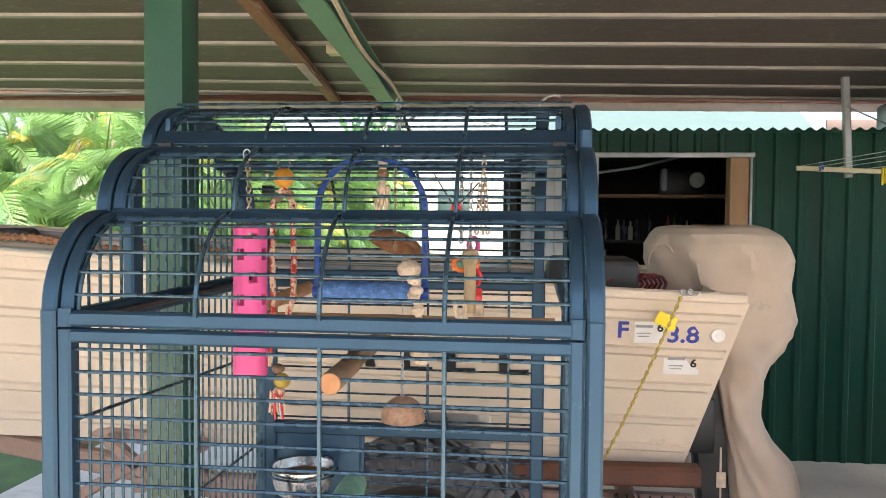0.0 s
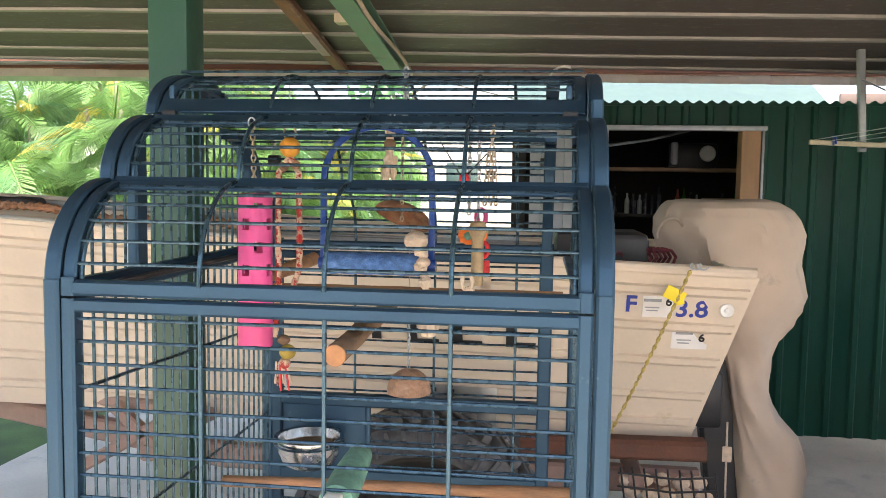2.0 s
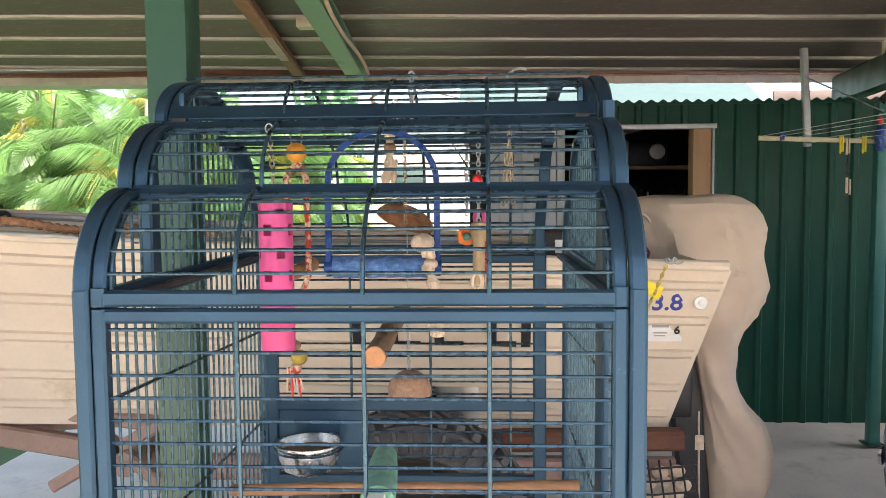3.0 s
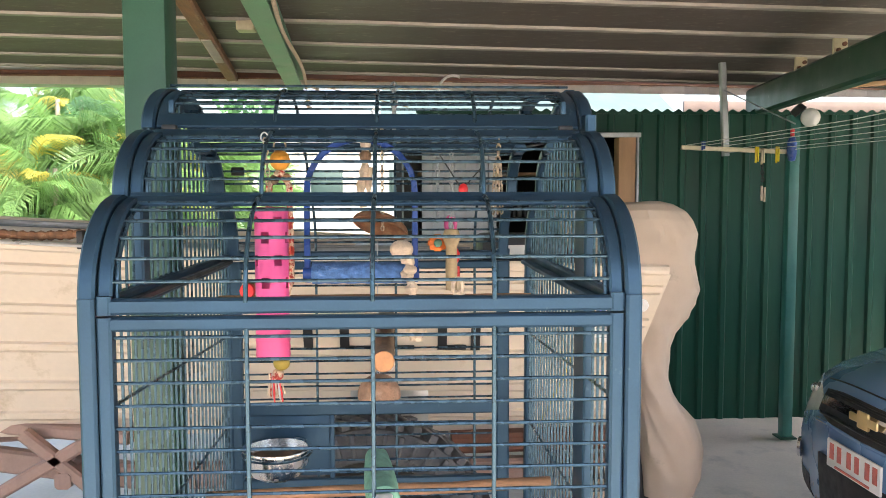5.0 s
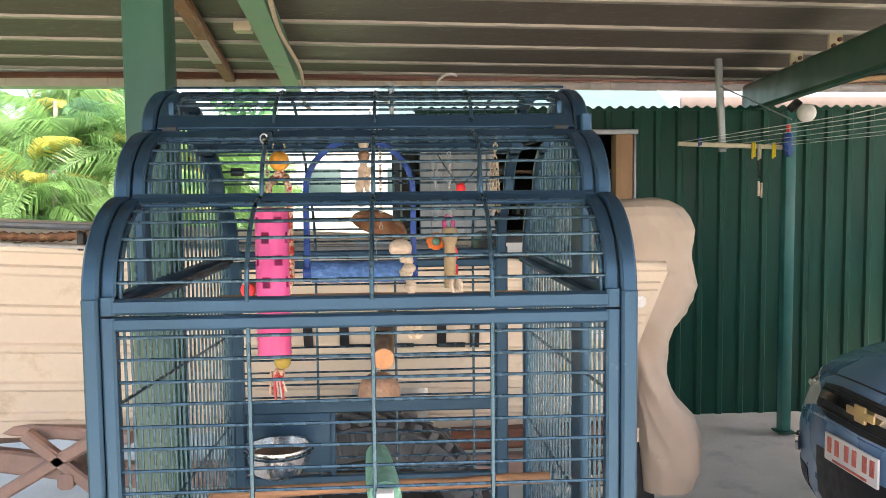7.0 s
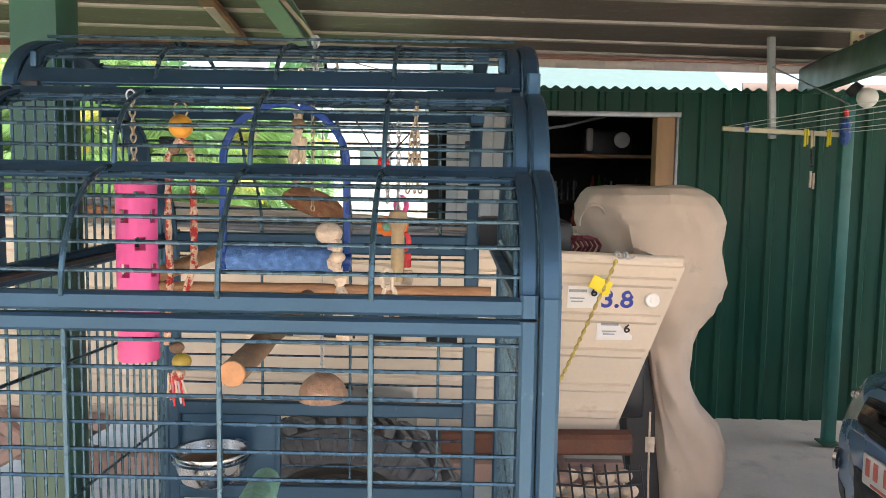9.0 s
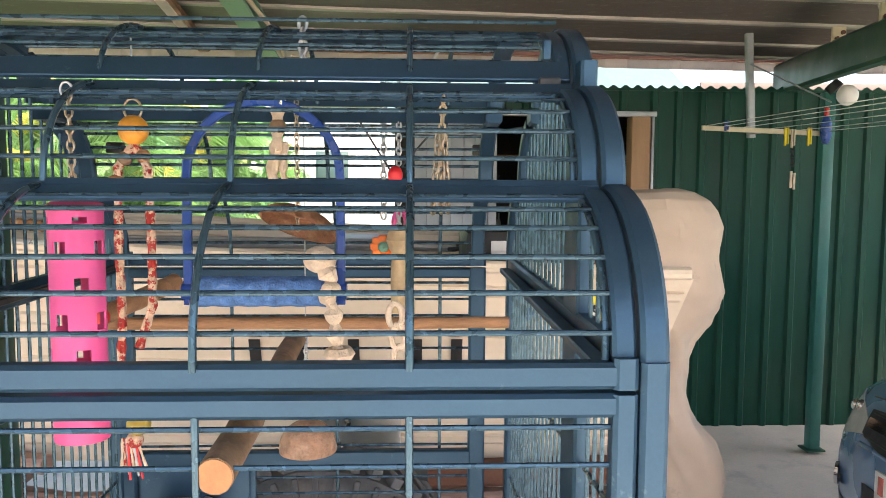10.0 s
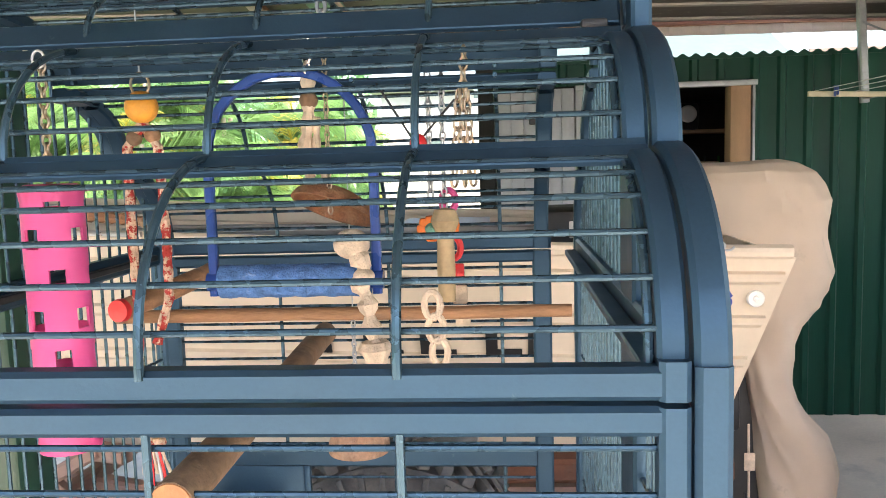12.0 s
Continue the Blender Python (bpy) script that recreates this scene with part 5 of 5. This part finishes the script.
# ---- clothes line ----
def clothes_line():
    t = thing("clothes_line", "ceiling-hung clothes line with cream arms and cords", "clothes line")
    x0, y0 = 2.06, 5.15
    bm = bmesh.new()
    add_bar(bm, [(2.064, 5.30, 1.935), (2.025, 5.30, 2.585)], 0.045, 0.045, (0, 1, 0))
    add_box(bm, (2.06, 5.225, 1.965), (0.03, 0.16, 0.02), 0.003)
    part("hanger", bm, M_GALV, t, "grey steel hanger")
    bm = bmesh.new()
    add_bar(bm, [(1.70, y0, 1.985), (2.46, y0, 1.955)], 0.024, 0.03)
    part("arm", bm, M_CREAMBAR, t)
    for k, (dx, z1) in enumerate(((0.03, 2.12), (0.13, 2.10), (0.25, 2.075), (0.42, 2.05), (0.60, 2.03), (0.74, 2.01))):
        a = Vector((1.70 + dx, y0, 2.0 - dx * 0.04))
        b = a + Vector((-0.12, -4.1, 0.02))
        tube_part("cord", [a, a.lerp(b, 0.5) + Vector((0, 0, -0.03)), b], 0.0022, M_LINE, t, 6)
    bm = bmesh.new()
    add_bar(bm, [(1.58, 1.05, 2.01), (2.36, 1.05, 1.98)], 0.024, 0.03)
    part("arm", bm, M_CREAMBAR, t)
    tube_part("stay", [(2.035, 5.28, 2.38), (2.35, 4.9, 2.12)], 0.005, M_GALV, t)
    for x, z, mt, n in ((1.835, 1.985, M_BLUEP, 0), (2.20, 1.95, M_YTAG, 1), (2.34, 1.95, M_YTAG, 1), (2.24, 1.94, M_CREAMBAR, 1)):
        p = thing("clothes_peg", "plastic clothes peg clipped on the line", "peg", "clothes pegs")
        bm = bmesh.new()
        h = 0.06 + 0.05 * n
        add_box(bm, (x, y0 - 0.02, z - h / 2 + 0.04), (0.010, 0.016, h), 0.003, None)
        add_box(bm, (x + 0.014, y0 - 0.02, z - h / 2 + 0.045), (0.009, 0.02, h * 0.9), 0.003, None)
        part("jaw", bm, mt, p)
    p = thing("peg_bag", "blue plastic float hanging at the end of the arm", "peg bag")
    bm = bmesh.new()
    add_lathe(bm, [(0.0, -0.09), (0.02, -0.085), (0.032, -0.04), (0.032, 0.03), (0.02, 0.07), (0.0, 0.075)], 14, Matrix.Translation((2.43, y0 - 0.05, 1.98)))
    part("body", bm, M_BLUEP, p)
    bm = bmesh.new()
    add_lathe(bm, [(0.0, 0.0), (0.014, 0.0), (0.014, 0.05), (0.0, 0.055)], 10, Matrix.Translation((2.43, y0 - 0.05, 2.055)))
    part("cap", bm, M_RED, p)
    ch = thing("wind_chime", "thin dark chain with a small peg hanging from the arm", "chain")
    chain(ch, (2.25, y0, 1.94), (2.26, y0, 1.76), 0.03, 0.004, M_BLACK)
    box_part("peg", (2.255, y0, 1.68), (0.014, 0.012, 0.10), M_ROPE, ch, 0.002)
    box_part("peg", (2.275, y0, 1.67), (0.012, 0.012, 0.10), M_ROPE, ch, 0.002)
    l = thing("flood_lamp", "round white lamp on the post top", "lamp")
    bead(l, (2.55, 5.10, 2.18), 0.062, M_WHITE, "globe")
    bm = bmesh.new()
    add_lathe(bm, [(0.0, 0.0), (0.05, 0.0), (0.045, 0.05), (0.0, 0.055)], 16, Matrix.Translation((2.50, 5.13, 2.215)) @ pose(0, 0, 0, -20, -40, 0))
    part("holder", bm, M_BLACK, l)


clothes_line()


# ---- store room contents seen through the doorway ----
def store():
    sh = thing("shelf", "dark workshop shelf with bottles", "shelf")
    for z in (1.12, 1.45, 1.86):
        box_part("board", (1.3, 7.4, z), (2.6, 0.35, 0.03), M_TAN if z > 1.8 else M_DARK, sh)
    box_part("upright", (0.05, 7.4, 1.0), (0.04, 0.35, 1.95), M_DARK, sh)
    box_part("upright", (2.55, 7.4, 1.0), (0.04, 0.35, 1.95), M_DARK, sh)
    rnd = random.Random(4)
    mats = [mat("bottle_green", (0.05, 0.16, 0.04), 0.2), mat("bottle_clear", (0.45, 0.47, 0.45), 0.15), mat("bottle_dark", (0.05, 0.05, 0.06), 0.25), mat("bottle_red", (0.30, 0.05, 0.04), 0.3)]
    for k in range(22):
        x = 0.62 + 0.055 * k
        h = 0.16 + 0.10 * rnd.random()
        for z in (1.135, 1.465):
            if rnd.random() < 0.35:
                continue
            b = thing("bottle", "small workshop bottle on the dark shelf", "bottle", "shelf bottles")
            bm = bmesh.new()
            add_lathe(bm, [(0.0, 0.0), (0.022, 0.0), (0.022, h * 0.65), (0.009, h * 0.8), (0.009, h), (0.0, h)], 12, Matrix.Translation((x, 7.32, z)))
            part("body", bm, mats[rnd.randrange(4)], b)
    c = thing("carton", "pale cardboard carton on the shelf", "carton")
    box_part("box", (1.62, 7.28, 1.55), (0.26, 0.14, 0.13), M_TAN, c, 0.004)
    g = thing("machine", "grey power tool with a round white face", "power tool")
    box_part("case", (1.38, 7.3, 1.98), (0.42, 0.2, 0.22), M_BLACK, g, 0.03)
    bm = bmesh.new()
    add_lathe(bm, [(0.0, 0.02), (0.06, 0.015), (0.07, 0.0)], 20, Matrix.Translation((1.50, 7.19, 2.00)) @ pose(0, 0, 0, 90))
    part("face", bm, M_WHITE, g)
    box_part("arm", (1.22, 7.2, 2.0), (0.06, 0.05, 0.20), M_GREY, g, 0.02)
    for a, b in (((0.5, 6.2, 2.0), (1.2, 6.4, 2.14)), ((0.9, 6.6, 2.16), (1.4, 6.4, 2.22))):
        p = thing("pipe", "pale pipe stored under the shed roof", "pipe", "stored pipes")
        tube_part("tube", [a, ((a[0] + b[0]) / 2, a[1], (a[2] + b[2]) / 2 - 0.02), b], 0.012, M_GALV, p)


store()


# ---- outside: palms and neighbours ----
def frond_mesh(name, length, droop, material, seed, leaflets=34):
    """One arched palm frond with many narrow leaflets, growing along +x from its base."""
    rnd = random.Random(seed)
    bm = bmesh.new()
    pts = []
    for i in range(13):
        t = i / 12
        pts.append(Vector((length * (t - 0.20 * droop * t * t), 0, length * (0.42 * t - droop * 0.95 * t * t))))
    add_tube(bm, pts, [0.016 * (1 - 0.85 * i / 12) + 0.002 for i in range(13)], 5)
    for i in range(leaflets):
        t = 0.12 + 0.88 * i / (leaflets - 1)
        k = t * 12
        j = min(int(k), 11)
        p = pts[j].lerp(pts[j + 1], k - j)
        d = (pts[j + 1] - pts[j]).normalized()
        L = length * 0.34 * (math.sin(math.pi * min(1, 0.15 + 0.85 * t)) ** 0.6) * rnd.uniform(0.85, 1.1)
        for s in (1, -1):
            side = Vector((0, s, 0))
            dirv = (side * rnd.uniform(0.4, 0.7) + d * 0.5 + Vector((0, 0, 0.05))).normalized()
            mid = p + dirv * L * 0.5
            tip = p + dirv * L * 0.75 + Vector((0, 0, -L * rnd.uniform(0.75, 1.25)))
            wv = d * 0.0095
            a, b = bm.verts.new(p - wv * 0.4), bm.verts.new(p + wv * 0.4)
            c, e = bm.verts.new(mid + wv), bm.verts.new(mid - wv)
            f = bm.verts.new(tip)
            bm.faces.new((a, b, c, e))
            bm.faces.new((e, c, f))
    me = bpy.data.meshes.new(name)
    bm.to_mesh(me)
    bm.free()
    me.set_sharp_from_angle(angle=radians(31))
    me.materials.append(material)
    return me


def palms():
    protos = [frond_mesh("frond", 1.15, 0.80, M_LEAF, 1, 48), frond_mesh("frond", 1.3, 1.05, M_LEAF, 2, 48), frond_mesh("frond", 1.1, 1.15, M_LEAFD, 3, 48), frond_mesh("frond", 1.1, 1.30, M_LEAFY, 4, 48)]
    rnd = random.Random(11)
    spots = [(-7.4, 8.8, 2.0), (-6.5, 7.9, 1.5), (-5.9, 8.7, 2.6), (-5.3, 7.7, 1.7), (-4.9, 8.9, 2.9), (-4.4, 7.9, 1.4), (-4.0, 8.6, 2.3), (-3.5, 8.0, 1.8), (-3.2, 9.2, 2.7), (-2.7, 8.6, 1.3), (-2.3, 9.6, 2.2),
             (-6.9, 8.6, 2.7), (-5.0, 8.5, 2.4), (-4.2, 8.4, 2.0), (-3.7, 8.6, 2.6), (-3.0, 8.8, 2.1), (-8.4, 8.0, 2.4), (-5.4, 10.0, 3.2), (-4.0, 10.2, 3.0), (-2.9, 10.6, 1.6), (-6.6, 10.2, 3.2), (-2.4, 11.4, 2.0), (-9.2, 9.6, 2.6)]
    for i, (x, y, h) in enumerate(spots):
        h *= 1.2
        p = thing("palm_tree", "clumping green palm with arching feathery fronds", "palm tree", "palms", (1.3 * x, 1.3 * y, -0.15))
        for s in range(2):
            bm = bmesh.new()
            lean = rnd.uniform(-0.12, 0.12)
            pts = [(0.1 * s + lean * k / 6 * h, 0.12 * s, h * k / 6) for k in range(7)]
            add_tube(bm, pts, [0.055 - 0.004 * k for k in range(7)], 8)
            part("trunk", bm, M_TRUNK, p)
        for k in range(50):
            me = protos[(0, 1, 0, 1, 2, 0, 1, 3)[rnd.randrange(8)]]
            o = new("frond", me)
            o.parent = p
            sc = rnd.uniform(0.75, 1.15)
            o.matrix_basis = pose(lean * h, 0, h * rnd.uniform(0.35, 1.0), rnd.uniform(-35, 35), rnd.uniform(-70, 15), 137.5 * k + rnd.uniform(-20, 20)) @ Matrix.Scale(sc, 4)


palms()


def hedge():
    """Dense undergrowth behind the palms: thousands of loose leaves."""
    rnd = np.random.RandomState(5)
    n = 9000
    c = np.column_stack([rnd.uniform(-17, -2.4, n), rnd.uniform(14.2, 16.2, n), rnd.uniform(0.0, 1.0, n) ** 0.8 * 4.6])
    c[:, 2] *= 0.75 + 0.25 * np.sin(c[:, 0] * 1.9)
    a = rnd.normal(size=(n, 3))
    a /= np.linalg.norm(a, axis=1)[:, None]
    b = np.cross(a, rnd.normal(size=(n, 3)))
    b /= np.linalg.norm(b, axis=1)[:, None]
    L = rnd.uniform(0.10, 0.26, n)[:, None]
    v = np.stack([c - a * L, c + b * L * 0.35, c + a * L, c - b * L * 0.35], 1).reshape(-1, 3)
    me = bpy.data.meshes.new("undergrowth")
    me.from_pydata(v.tolist(), [], [(4 * k, 4 * k + 1, 4 * k + 2, 4 * k + 3) for k in range(n)])
    me.materials.append(M_LEAFD)
    tagged(new("undergrowth", me), "dense dark green undergrowth behind the palms", "shrubs", kind="stuff")


hedge()


def neighbours():
    h = thing("neighbour_house", "white rendered house across the yard", "house")
    box_part("wall", (-0.6, 26, 1.7), (5.6, 6, 3.8), M_RENDER, h, 0.02)
    box_part("roof", (-0.6, 26, 3.75), (6.2, 6.6, 0.25), M_GREY, h, 0.02)
    for x, w in ((-0.1, 0.65), (-2.2, 0.9)):
        o = box_part("window", (x, 22.985, 1.95), (w, 0.06, 0.85), M_TEAL, h, 0.01)
        box_part("pane", (x, 22.945, 1.95), (w - 0.12, 0.03, 0.73), M_TEAL, o, 0.004)
    t = thing("neighbour_house", "house with a pale teal sheet roof beyond the shed", "house")
    box_part("wall", (2.3, 17.8, 1.4), (5.0, 5.4, 3.0), M_RENDER, t, 0.02)
    bm = bmesh.new()
    rings = [[Vector((x, 14.6, 2.86)), Vector((x, 17.8, 4.35)), Vector((x, 21.0, 2.86)), Vector((x, 21.0, 2.76)), Vector((x, 17.8, 4.25)), Vector((x, 14.6, 2.76))] for x in (-0.5, 5.25)]
    add_loft(bm, rings, smooth=False)
    part("roof", bm, M_TEAL, t)
    g = thing("neighbour_shed", "cream shed with a pale pink fascia beyond the wall", "shed")
    box_part("wall", (10.2, 18, 1.6), (9.4, 5, 3.3), M_RENDER, g, 0.02)
    box_part("fascia", (10.2, 15.46, 3.36), (9.6, 0.06, 0.24), mat("pale_pink_fascia", (0.15, 0.105, 0.09), 0.6, 0, 0.2, 3, 0.05, 90), g, 0.01)
    f = thing("fence", "low pale fence along the yard", "fence")
    for k in range(40):
        x = -14 + 0.42 * k
        if k == 0:
            first = box_part("board", (0, 0, 0), (0.40, 0.03, 0.9), M_RENDER, f, 0.004)
            first.matrix_basis = Matrix.Translation((x, 14.5, 0.3))
        else:
            share(first, "board", f, Matrix.Translation((x, 14.5, 0.3)))


neighbours()
